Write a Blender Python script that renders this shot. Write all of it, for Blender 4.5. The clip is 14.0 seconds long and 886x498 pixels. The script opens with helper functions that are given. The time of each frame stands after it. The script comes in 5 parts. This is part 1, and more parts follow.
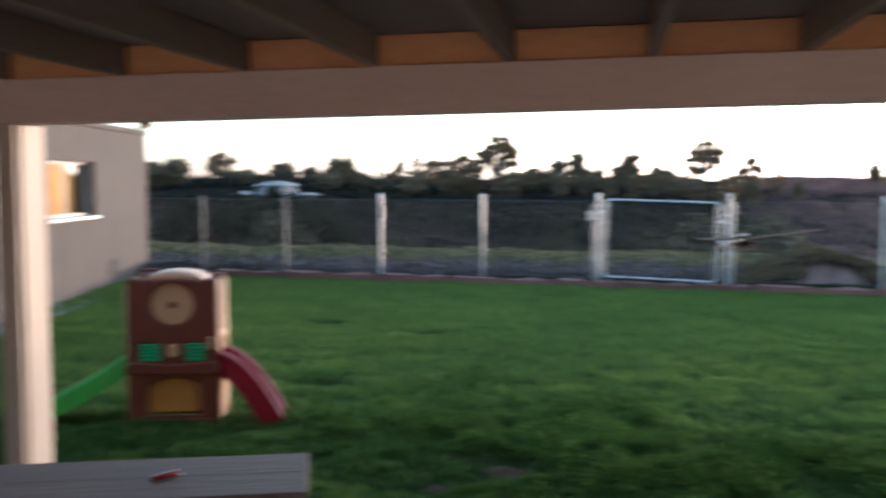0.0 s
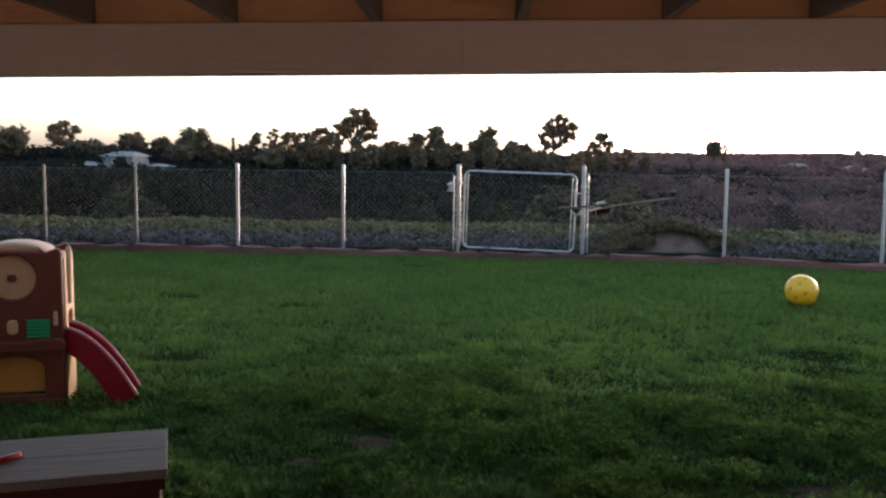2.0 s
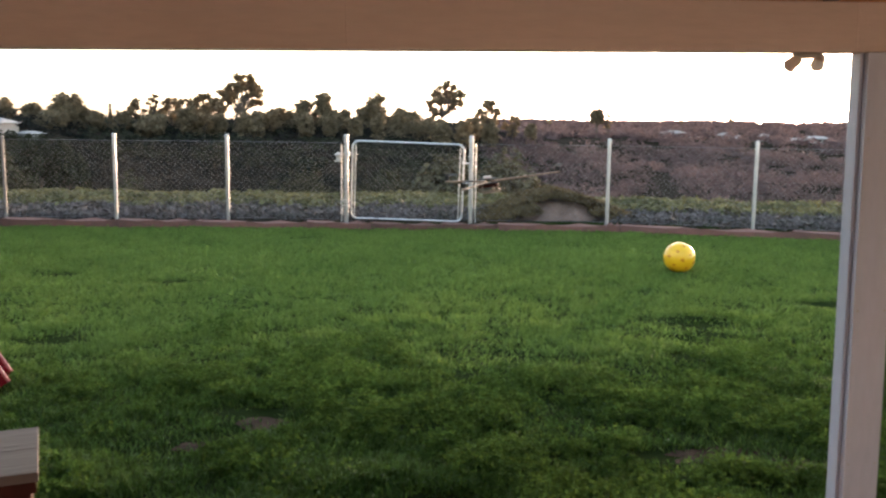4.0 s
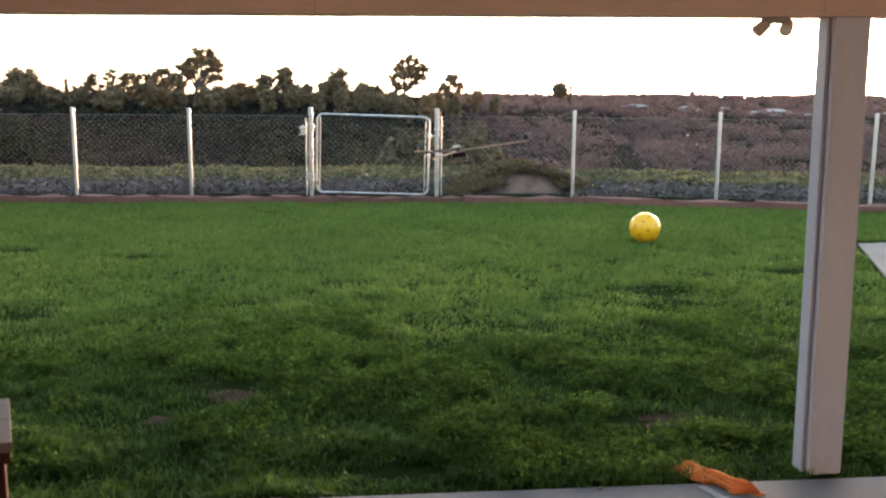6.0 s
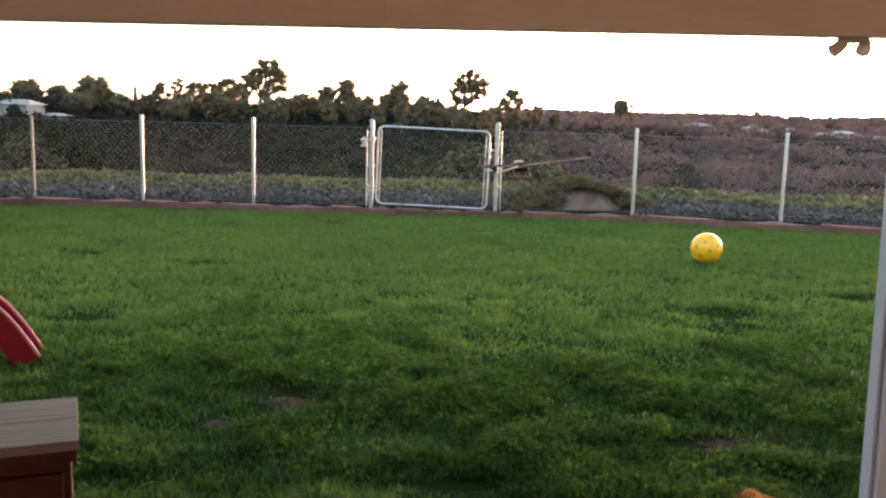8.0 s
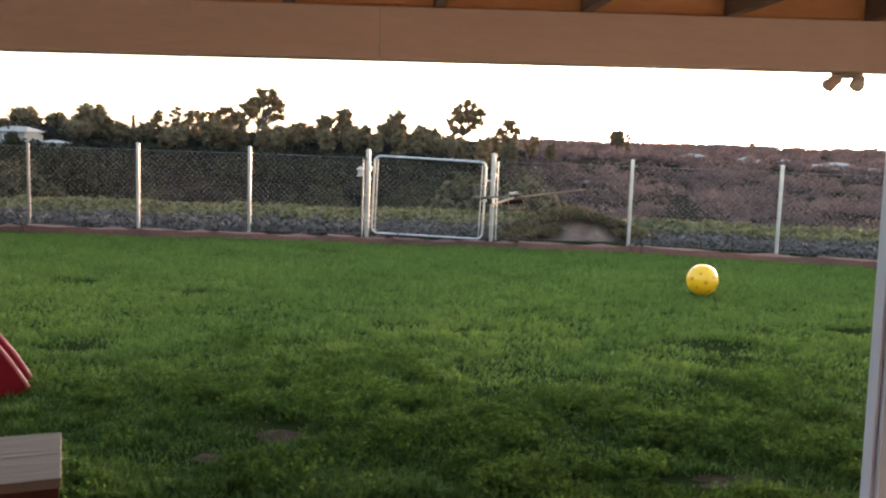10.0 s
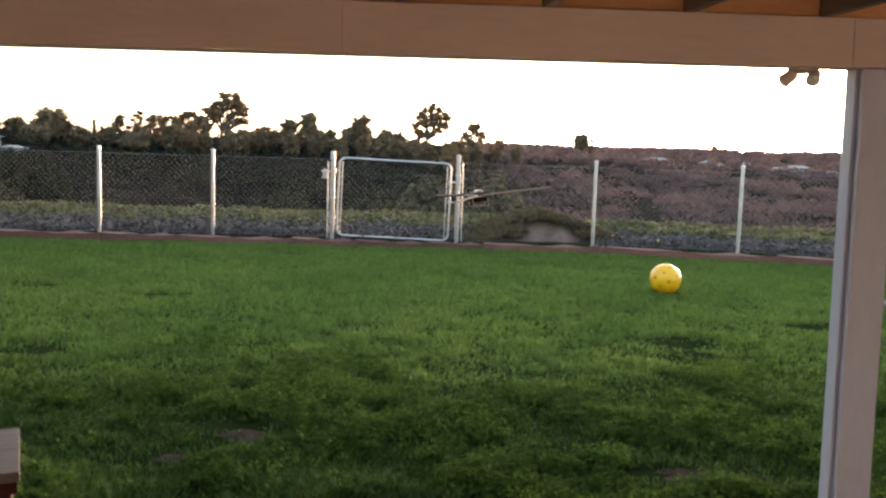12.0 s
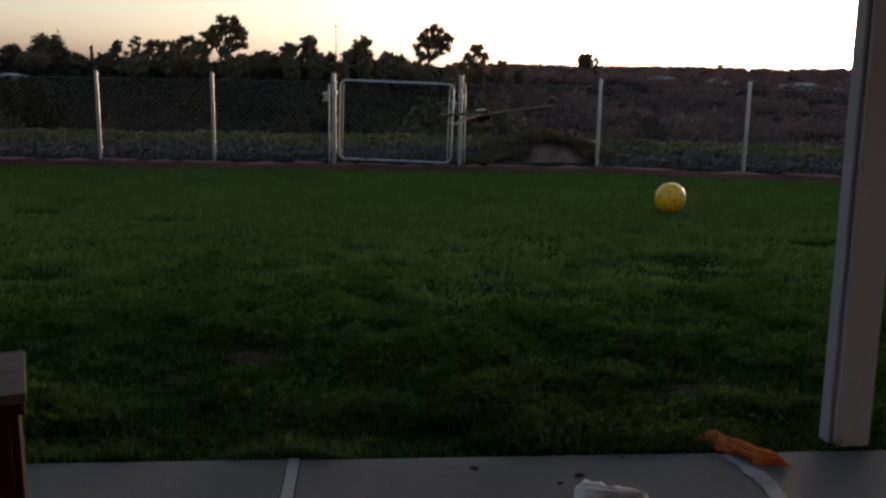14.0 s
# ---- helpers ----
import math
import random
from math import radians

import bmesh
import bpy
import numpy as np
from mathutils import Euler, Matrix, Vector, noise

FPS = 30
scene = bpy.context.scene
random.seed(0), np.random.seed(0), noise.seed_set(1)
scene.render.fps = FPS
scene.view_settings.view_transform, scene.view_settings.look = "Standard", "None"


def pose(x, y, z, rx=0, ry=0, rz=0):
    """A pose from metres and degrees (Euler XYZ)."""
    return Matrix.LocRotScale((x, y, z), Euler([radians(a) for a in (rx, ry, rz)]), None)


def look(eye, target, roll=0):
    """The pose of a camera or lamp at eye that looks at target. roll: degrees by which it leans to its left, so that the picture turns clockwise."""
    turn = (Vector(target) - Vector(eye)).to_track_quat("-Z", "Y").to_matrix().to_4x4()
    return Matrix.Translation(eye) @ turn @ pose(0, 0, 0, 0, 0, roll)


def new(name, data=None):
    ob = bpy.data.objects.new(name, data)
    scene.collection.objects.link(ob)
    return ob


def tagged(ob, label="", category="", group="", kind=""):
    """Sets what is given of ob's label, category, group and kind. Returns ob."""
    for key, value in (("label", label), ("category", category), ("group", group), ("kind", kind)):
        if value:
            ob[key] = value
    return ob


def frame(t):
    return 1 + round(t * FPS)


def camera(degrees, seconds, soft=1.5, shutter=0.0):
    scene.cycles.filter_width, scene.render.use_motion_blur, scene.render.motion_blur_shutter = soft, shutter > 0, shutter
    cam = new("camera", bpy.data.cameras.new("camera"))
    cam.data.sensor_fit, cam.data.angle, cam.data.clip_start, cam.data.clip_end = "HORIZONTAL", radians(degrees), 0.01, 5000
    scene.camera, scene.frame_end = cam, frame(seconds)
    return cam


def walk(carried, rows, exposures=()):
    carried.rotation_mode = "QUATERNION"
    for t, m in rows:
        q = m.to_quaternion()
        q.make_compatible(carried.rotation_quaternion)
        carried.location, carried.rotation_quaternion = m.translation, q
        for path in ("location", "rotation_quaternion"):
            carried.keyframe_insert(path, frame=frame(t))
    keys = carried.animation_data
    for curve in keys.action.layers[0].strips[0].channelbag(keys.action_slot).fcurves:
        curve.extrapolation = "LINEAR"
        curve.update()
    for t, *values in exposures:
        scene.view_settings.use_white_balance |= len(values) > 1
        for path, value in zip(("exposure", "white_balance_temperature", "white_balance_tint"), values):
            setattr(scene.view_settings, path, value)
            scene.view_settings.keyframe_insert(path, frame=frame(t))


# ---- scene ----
cam = camera(52.1, 14.0, 2.3, 0.5)
PATH = [
    (0, (1.137, 0.243, 1.783), (0.771, 2.204, 1.633), 0.1),
    (0.1, (1.133, 0.282, 1.769), (0.885, 2.261, 1.623), 0.1),
    (0.2, (1.114, 0.322, 1.745), (0.95, 2.31, 1.602), 0.3),
    (0.3, (1.119, 0.334, 1.741), (1.015, 2.326, 1.595), 0.4),
    (0.5, (1.125, 0.324, 1.749), (1.096, 2.318, 1.599), 0.3),
    (1, (1.098, 0.315, 1.747), (1.111, 2.309, 1.591), 0.6),
    (1.5, (1.082, 0.329, 1.733), (0.996, 2.32, 1.562), 0.9),
    (2, (1.095, 0.318, 1.745), (1.038, 2.307, 1.538), 0.6),
    (2.5, (1.096, 0.327, 1.754), (1.097, 2.312, 1.508), 1.0),
    (3, (1.088, 0.353, 1.782), (1.183, 2.329, 1.49), 1.0),
    (3.5, (1.096, 0.349, 1.797), (1.225, 2.326, 1.521), 0.8),
    (4, (1.108, 0.357, 1.794), (1.294, 2.329, 1.518), 0.7),
    (4.2, (1.12, 0.342, 1.794), (1.331, 2.311, 1.513), 0.3),
    (6.3, (1.071, 0.383, 1.757), (1.335, 2.335, 1.41), 0.5),
    (6.5, (1.074, 0.406, 1.758), (1.285, 2.363, 1.401), 0.5),
    (7, (1.087, 0.41, 1.76), (1.291, 2.371, 1.42), 1.5),
    (7.5, (1.075, 0.415, 1.759), (1.267, 2.381, 1.444), 1.8),
    (8, (1.049, 0.381, 1.756), (1.191, 2.353, 1.455), 1.6),
    (10.3, (1.065, 0.411, 1.77), (1.219, 2.392, 1.539), 2.1),
    (10.5, (1.062, 0.408, 1.768), (1.233, 2.387, 1.54), 2.3),
    (11, (1.068, 0.416, 1.761), (1.269, 2.389, 1.508), 2.0),
    (11.5, (1.068, 0.398, 1.741), (1.263, 2.373, 1.494), 1.7),
    (12, (1.072, 0.399, 1.729), (1.295, 2.374, 1.503), 1.8),
    (12.5, (1.087, 0.426, 1.697), (1.38, 2.376, 1.36), 2.0),
    (13, (1.092, 0.429, 1.69), (1.401, 2.377, 1.358), 1.2),
    (13.5, (1.079, 0.413, 1.692), (1.353, 2.368, 1.369), 1.5),
    (14, (1.08, 0.432, 1.704), (1.295, 2.381, 1.312), 1.0),
]
EXPOSURES = [(0.0, 3.2, 4950, 6), (0.3, 2.95, 5050, 8), (0.9, 2.1, 5150, 10), (1.6, 2.1, 5250, 10), (2.2, 3.0, 5550, 10), (3.0, 3.68, 6050, 10), (6.5, 3.68, 6300, 10), (11.5, 3.6, 6300, 10), (12.5, 3.45, 6350, 10), (13.5, 3.2, 6300, 10), (14.0, 1.18, 5800, 10)]
walk(cam, [(t, look(eye, target, roll)) for t, eye, target, roll in PATH], EXPOSURES)

# ---- world, sun ----
SUN_AZ, SUN_EL = radians(33), radians(3.0)
world = bpy.data.worlds.new("world")
scene.world = world
world.use_nodes = True
wn = world.node_tree
sky = wn.nodes.new("ShaderNodeTexSky")
sky.sky_type = "NISHITA"
sky.sun_disc = False
sky.sun_elevation, sky.sun_rotation = SUN_EL, SUN_AZ
sky.air_density, sky.dust_density, sky.ozone_density = 1.0, 1.5, 1.5
wn.nodes["Background"].inputs[1].default_value = 0.15
haze = wn.nodes.new("ShaderNodeHueSaturation")
haze.inputs["Saturation"].default_value = 0.6
wn.links.new(sky.outputs[0], haze.inputs["Color"])
wn.links.new(haze.outputs[0], wn.nodes["Background"].inputs[0])
sun = new("sun", bpy.data.lights.new("sun", "SUN"))
sun.data.energy, sun.data.angle, sun.data.color = 0.55, radians(2.0), (1.0, 0.62, 0.36)
sun_dir = Vector((math.sin(SUN_AZ) * math.cos(SUN_EL), math.cos(SUN_AZ) * math.cos(SUN_EL), math.sin(SUN_EL)))
sun.matrix_world = look((0, 0, 0), tuple(-sun_dir))


# ---- materials ----
def material(name, col, col2=None, scale=6.0, rough=0.7, metal=0.0, bump=0.2, fine=60.0, rand=0.0, island=0.0, translucent=0.0, spec=0.5, stretch=(1, 1, 1), coarse_mix=0.6):
    """Two colours mixed by coarse and fine noise, with bump; rand and island vary the value per object and per piece."""
    m = bpy.data.materials.new(name)
    m.use_nodes = True
    nt = m.node_tree
    n, l = nt.nodes, nt.links
    p = n["Principled BSDF"]
    tc, mp = n.new("ShaderNodeTexCoord"), n.new("ShaderNodeMapping")
    mp.inputs["Scale"].default_value = stretch
    l.new(tc.outputs["Object"], mp.inputs["Vector"])
    a, b = n.new("ShaderNodeTexNoise"), n.new("ShaderNodeTexNoise")
    a.inputs["Scale"].default_value, a.inputs["Detail"].default_value = scale, 5
    b.inputs["Scale"].default_value, b.inputs["Detail"].default_value = fine, 4
    l.new(mp.outputs[0], a.inputs["Vector"])
    l.new(mp.outputs[0], b.inputs["Vector"])
    add = n.new("ShaderNodeMix")
    add.inputs[0].default_value = 1 - coarse_mix
    l.new(a.outputs["Fac"], add.inputs[2])
    l.new(b.outputs["Fac"], add.inputs[3])
    ramp = n.new("ShaderNodeValToRGB")
    ramp.color_ramp.elements[0].position, ramp.color_ramp.elements[1].position = 0.36, 0.64
    ramp.color_ramp.elements[0].color = (*col, 1)
    ramp.color_ramp.elements[1].color = (*(col2 or [c * 0.8 for c in col]), 1)
    l.new(add.outputs[0], ramp.inputs[0])
    out = ramp.outputs[0]
    for amount, kind, socket in ((rand, "ShaderNodeObjectInfo", "Random"), (island, "ShaderNodeNewGeometry", "Random Per Island")):
        if amount:
            src, mr, hsv = n.new(kind), n.new("ShaderNodeMapRange"), n.new("ShaderNodeHueSaturation")
            mr.inputs[3].default_value, mr.inputs[4].default_value = 1 - amount, 1 + amount
            l.new(src.outputs[socket], mr.inputs[0])
            l.new(mr.outputs[0], hsv.inputs["Value"])
            l.new(out, hsv.inputs["Color"])
            out = hsv.outputs[0]
    l.new(out, p.inputs["Base Color"])
    p.inputs["Roughness"].default_value, p.inputs["Metallic"].default_value = rough, metal
    p.inputs["Specular IOR Level"].default_value = spec
    if bump:
        bp = n.new("ShaderNodeBump")
        bp.inputs["Strength"].default_value, bp.inputs["Distance"].default_value = bump, 0.01
        l.new(b.outputs["Fac"], bp.inputs["Height"])
        l.new(bp.outputs[0], p.inputs["Normal"])
    if translucent:
        tr, mx = n.new("ShaderNodeBsdfTranslucent"), n.new("ShaderNodeMixShader")
        mx.inputs[0].default_value = translucent
        l.new(out, tr.inputs[0])
        l.new(p.outputs[0], mx.inputs[1])
        l.new(tr.outputs[0], mx.inputs[2])
        l.new(mx.outputs[0], n["Material Output"].inputs[0])
    return m


def glass_material(name):
    m = bpy.data.materials.new(name)
    m.use_nodes = True
    p = m.node_tree.nodes["Principled BSDF"]
    p.inputs["Base Color"].default_value = (0.9, 0.93, 0.92, 1)
    p.inputs["Roughness"].default_value, p.inputs["Transmission Weight"].default_value, p.inputs["IOR"].default_value = 0.02, 1.0, 1.5
    return m


# far blades: the same grass; its lesser self-shading is put into the colour
M_GRASS_FAR = material("far_grass_lit_tone", (0.134, 0.205, 0.046), (0.095, 0.158, 0.035), scale=0.7, fine=5, rough=0.65, bump=0, island=0.4, translucent=0.4, spec=0.12)
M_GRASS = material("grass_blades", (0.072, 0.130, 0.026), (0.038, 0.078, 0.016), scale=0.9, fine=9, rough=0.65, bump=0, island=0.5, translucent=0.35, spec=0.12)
M_WEED = material("weed_leaves", (0.028, 0.06, 0.012), (0.045, 0.08, 0.016), scale=3, fine=12, rough=0.65, bump=0, island=0.4, translucent=0.25, spec=0.3)
M_CLOVER = material("clover_leaves", (0.1, 0.168, 0.034), (0.03, 0.058, 0.013), scale=1.6, fine=16, rough=0.9, bump=0, island=0.3, translucent=0.3, spec=0.02)
M_STRAW = material("dry_blades", (0.07, 0.08, 0.028), (0.055, 0.07, 0.022), scale=3, fine=12, rough=0.7, bump=0, island=0.3, translucent=0.3, spec=0.2)
M_CONCRETE = material("patio_concrete", (0.175, 0.162, 0.163), (0.125, 0.116, 0.117), scale=1.6, fine=90, rough=0.85, bump=0.25)
M_JOINT = material("pale_joint", (0.46, 0.45, 0.44), (0.36, 0.35, 0.345), scale=8, fine=70, rough=0.9, bump=0.3)
M_SPILL = material("dried_paint", (0.42, 0.42, 0.44), (0.24, 0.235, 0.24), scale=9, fine=70, rough=0.8, bump=0.2)
M_POST = material("post_paint", (0.47, 0.48, 0.58), (0.41, 0.42, 0.51), scale=2.5, fine=45, rough=0.6, bump=0.15, stretch=(1, 1, 0.25))
M_POSTTAN = material("tan_post_paint", (0.38, 0.30, 0.245), (0.32, 0.255, 0.205), scale=2.5, fine=45, rough=0.6, bump=0.15, stretch=(1, 1, 0.25))
M_BEAM = material("beam_paint", (0.58, 0.45, 0.385), (0.50, 0.385, 0.33), scale=2.0, fine=40, rough=0.6, bump=0.25, stretch=(0.2, 1, 1))
M_RAFTER = material("rafter_wood", (0.24, 0.17, 0.125), (0.17, 0.125, 0.095), scale=3, fine=50, rough=0.75, bump=0.3, stretch=(1, 0.15, 1), rand=0.15)
M_BLOCK = material("blocking_wood", (0.68, 0.37, 0.16), (0.56, 0.28, 0.12), scale=3, fine=40, rough=0.7, bump=0.25, stretch=(0.2, 1, 1.5), rand=0.12)
M_BOUNCE_WALL = material("pale_bounce_stucco", (0.58, 0.54, 0.52), (0.5, 0.47, 0.45), scale=1.2, fine=120, rough=0.92, bump=0.5)
M_CEIL = material("ceiling_boards", (0.22, 0.18, 0.15), (0.16, 0.13, 0.11), scale=2, fine=40, rough=0.85, bump=0.3)
# darker than such stucco: shade over the house wing is put into its colour
M_STUCCO_SHADED = material("stucco", (0.098, 0.077, 0.065), (0.078, 0.062, 0.052), scale=1.2, fine=120, rough=0.92, bump=0.5)
M_WHITE = material("white_trim", (0.75, 0.74, 0.71), (0.66, 0.65, 0.62), scale=4, fine=60, rough=0.5, bump=0.1)
M_GALV = material("galvanised_steel", (0.52, 0.52, 0.54), (0.38, 0.39, 0.41), scale=7, fine=80, rough=0.38, metal=0.85, bump=0.1, rand=0.08)
M_DARKGALV = material("darker_steel", (0.26, 0.24, 0.23), (0.18, 0.165, 0.155), scale=7, fine=80, rough=0.55, metal=0.5, bump=0.1)
M_WIRE = material("fence_wire", (0.22, 0.21, 0.22), (0.15, 0.143, 0.15), scale=6, fine=60, rough=0.5, metal=0.4, bump=0)
M_CURB = material("curb_red_timber", (0.175, 0.078, 0.06), (0.095, 0.048, 0.04), scale=3.5, fine=45, rough=0.88, bump=0.5, rand=0.28, stretch=(0.4, 1, 1.2))
M_BROWN = material("brown_plastic", (0.115, 0.026, 0.0125), (0.09, 0.02, 0.01), scale=5, fine=70, rough=0.55, bump=0.12, spec=0.3, rand=0.06)
M_CREAM = material("cream_plastic", (0.44, 0.26, 0.14), (0.38, 0.22, 0.115), scale=5, fine=70, rough=0.5, bump=0.1)
M_RED = material("red_plastic", (0.17, 0.004, 0.011), (0.14, 0.0035, 0.009), scale=4, fine=60, rough=0.55, bump=0.08, spec=0.15)
# paler red: the highlight along the slide's rims is put into the colour
M_RIM = material("red_rim_highlight", (0.5, 0.2, 0.2), (0.34, 0.09, 0.1), scale=9, fine=60, rough=0.45, bump=0.1)
M_GREENP = material("green_plastic", (0.015, 0.30, 0.11), (0.012, 0.24, 0.09), scale=5, fine=60, rough=0.45, bump=0.08)
M_LIME = material("light_green_plastic", (0.07, 0.34, 0.04), (0.05, 0.27, 0.03), scale=5, fine=60, rough=0.45, bump=0.08)
M_YELLOWP = material("mustard_plastic", (0.40, 0.19, 0.03), (0.33, 0.155, 0.022), scale=5, fine=60, rough=0.5, bump=0.1)
M_BALL = material("yellow_rubber", (0.85, 0.50, 0.015), (0.78, 0.43, 0.012), scale=6, fine=80, rough=0.3, bump=0.05)
M_STAR = material("orange_print", (0.62, 0.2, 0.01), rough=0.35, bump=0)
M_TOP = material("weathered_grey_wood", (0.098, 0.078, 0.078), (0.07, 0.056, 0.056), scale=2, fine=35, rough=0.75, bump=0.35, stretch=(0.15, 1.6, 1))
M_CABINET = material("dark_red_wood", (0.034, 0.006, 0.0045), (0.022, 0.004, 0.0035), scale=3, fine=40, rough=0.6, bump=0.2, spec=0.15, stretch=(1, 1, 0.2))
M_PALE = material("pale_label", (0.45, 0.33, 0.26), rough=0.6, bump=0.05)
M_CLOTH = material("orange_cloth", (0.85, 0.29, 0.075), (0.66, 0.18, 0.045), scale=8, fine=150, rough=0.95, bump=0.5)
M_PAPER = material("white_crumpled_paper", (0.8, 0.8, 0.8), (0.7, 0.7, 0.7), scale=10, fine=80, rough=0.9, bump=0.3)
M_BLACK = material("black_plastic", (0.02, 0.02, 0.023), (0.03, 0.03, 0.03), scale=8, fine=80, rough=0.7, bump=0.05, spec=0.2)
M_GREY = material("grey_enamel", (0.42, 0.38, 0.34), (0.35, 0.32, 0.28), scale=6, fine=60, rough=0.5, bump=0.05)
M_LAMP = material("lamp_enamel", (0.62, 0.5, 0.42), (0.52, 0.42, 0.35), scale=7, fine=70, rough=0.5, bump=0.06)
M_ARM = material("weathered_pine", (0.22, 0.155, 0.11), (0.16, 0.11, 0.08), scale=5, fine=60, rough=0.6, bump=0.15)
M_SOIL = material("bare_soil", (0.07, 0.045, 0.032), (0.022, 0.016, 0.011), scale=9, fine=60, rough=1.0, bump=0.9, spec=0.05)
M_DIRT = material("mound_dirt", (0.24, 0.168, 0.14), (0.12, 0.084, 0.068), scale=5, fine=30, rough=0.95, bump=1.0)
# brown scrub, paled: distance haze on this slope is put into the colour
M_BROWNBRUSH = material("hazed_dry_brush", (0.075, 0.055, 0.058), (0.142, 0.103, 0.104), scale=0.05, fine=0.25, coarse_mix=0.8, rough=0.9, bump=0, island=0.15, translucent=0.45, spec=0.1)
# green-brown scrub, darkened: the backlit slope's shade is put into the colour
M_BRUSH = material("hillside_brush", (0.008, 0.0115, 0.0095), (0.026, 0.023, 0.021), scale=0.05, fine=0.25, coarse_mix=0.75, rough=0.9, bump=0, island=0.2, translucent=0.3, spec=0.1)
M_SHRUB = material("olive_shrub", (0.082, 0.074, 0.044), (0.05, 0.047, 0.029), scale=0.8, fine=4, rough=0.85, bump=0, island=0.4, translucent=0.2, spec=0.15)
# leaf colours lightened: veiling glare over the skyline trees is put into them
M_TREE = material("tree_leaves", (0.215, 0.168, 0.108), (0.145, 0.118, 0.077), scale=0.2, fine=2, rough=0.85, bump=0, island=0.35, translucent=0.4, spec=0.15)
M_WARMTREE = material("thin_tree_leaves", (0.27, 0.2, 0.122), (0.19, 0.142, 0.088), scale=0.2, fine=2, rough=0.85, bump=0, island=0.35, translucent=0.6, spec=0.15)
M_DEEP = material("deep_canyon_shrub", (0.04, 0.042, 0.028), (0.022, 0.025, 0.017), scale=0.3, fine=3, rough=0.9, bump=0, island=0.35, translucent=0.2, spec=0.05)
M_DRYPLANT = material("dry_creeper", (0.115, 0.09, 0.045), (0.07, 0.055, 0.03), scale=1.5, fine=8, rough=0.85, bump=0, island=0.4, translucent=0.2, spec=0.1)
M_BARK = material("bark", (0.12, 0.09, 0.07), (0.07, 0.055, 0.045), scale=2, fine=14, rough=0.95, bump=0.5)
M_ICE = material("grey_groundcover", (0.11, 0.095, 0.10), (0.05, 0.052, 0.045), scale=1.5, fine=14, rough=0.8, bump=0, island=0.4, spec=0.2)
M_IVY = material("green_groundcover", (0.13, 0.122, 0.055), (0.065, 0.076, 0.038), scale=1.2, fine=9, rough=0.7, bump=0, island=0.4, translucent=0.25, spec=0.2)
M_FARWALL = material("far_white_wall", (0.2, 0.2, 0.205), (0.16, 0.16, 0.165), scale=0.6, fine=4, rough=0.8, bump=0)
M_FARROOF = material("far_roof", (0.27, 0.26, 0.26), (0.2, 0.195, 0.19), scale=0.6, fine=5, rough=0.85, bump=0, rand=0.3)
M_DARKGLASS = material("dark_window", (0.03, 0.035, 0.04), rough=0.1, bump=0)
M_GLASS = glass_material("window_glass")
# amber of an added window panel: the sunset's reflection is put into its colour
M_REFLECTION = material("amber_sunset_reflection", (0.6, 0.33, 0.11), (0.48, 0.26, 0.09), scale=9, fine=60, rough=0.9, bump=0.2, stretch=(1, 1, 0.1))


# ---- mesh tools ----
def smooth_noise(x, y, seed=0):
    """Value noise on a lattice, 0 to 1, for arrays."""
    x, y = np.asarray(x, float), np.asarray(y, float)
    xi, yi = np.floor(x).astype(np.int64), np.floor(y).astype(np.int64)
    fx, fy = x - xi, y - yi
    fx, fy = fx * fx * (3 - 2 * fx), fy * fy * (3 - 2 * fy)

    def lattice(a, b):
        h = (a * 374761393 + b * 668265263 + seed * 1442695041) & 0xFFFFFFFF
        h = ((h ^ (h >> 13)) * 1274126177) & 0xFFFFFFFF
        return ((h ^ (h >> 16)) & 0xFFFF) / 65535.0

    top = lattice(xi, yi) * (1 - fx) + lattice(xi + 1, yi) * fx
    low = lattice(xi, yi + 1) * (1 - fx) + lattice(xi + 1, yi + 1) * fx
    return top * (1 - fy) + low * fy


def fractal(x, y, seed=0):
    return sum(smooth_noise(np.asarray(x) * 2**k, np.asarray(y) * 2**k, seed + k) * 0.5 ** (k + 1) for k in range(4)) / 0.9375


def mesh_from(name, verts, faces):
    """A mesh from arrays; all faces have the same number of corners."""
    verts, faces = np.asarray(verts, np.float32), np.asarray(faces, np.int32)
    me = bpy.data.meshes.new(name)
    me.vertices.add(len(verts))
    me.vertices.foreach_set("co", verts.ravel())
    k = faces.shape[1]
    me.loops.add(faces.size)
    me.loops.foreach_set("vertex_index", faces.ravel())
    me.polygons.add(len(faces))
    me.polygons.foreach_set("loop_start", np.arange(len(faces), dtype=np.int32) * k)
    me.update(calc_edges=True)
    return me


def thing(name, m, label, category, group="", kind=""):
    ob = new(name)
    ob.empty_display_size = 0.1
    ob.matrix_world = m
    return tagged(ob, label, category, group, kind)


def part(name, bm, mat, parent=None, label="", smooth=False):
    """Links a bmesh or a mesh as one object, under its thing or part."""
    if isinstance(bm, bmesh.types.BMesh):
        me = bpy.data.meshes.new(name)
        bmesh.ops.recalc_face_normals(bm, faces=bm.faces)
        bm.to_mesh(me)
        bm.free()
    else:
        me = bm
    if not me.materials:
        me.materials.append(mat)
    if smooth:
        me.polygons.foreach_set("use_smooth", [True] * len(me.polygons))
    ob = new(name, me)
    ob.parent = parent
    return tagged(ob, label)


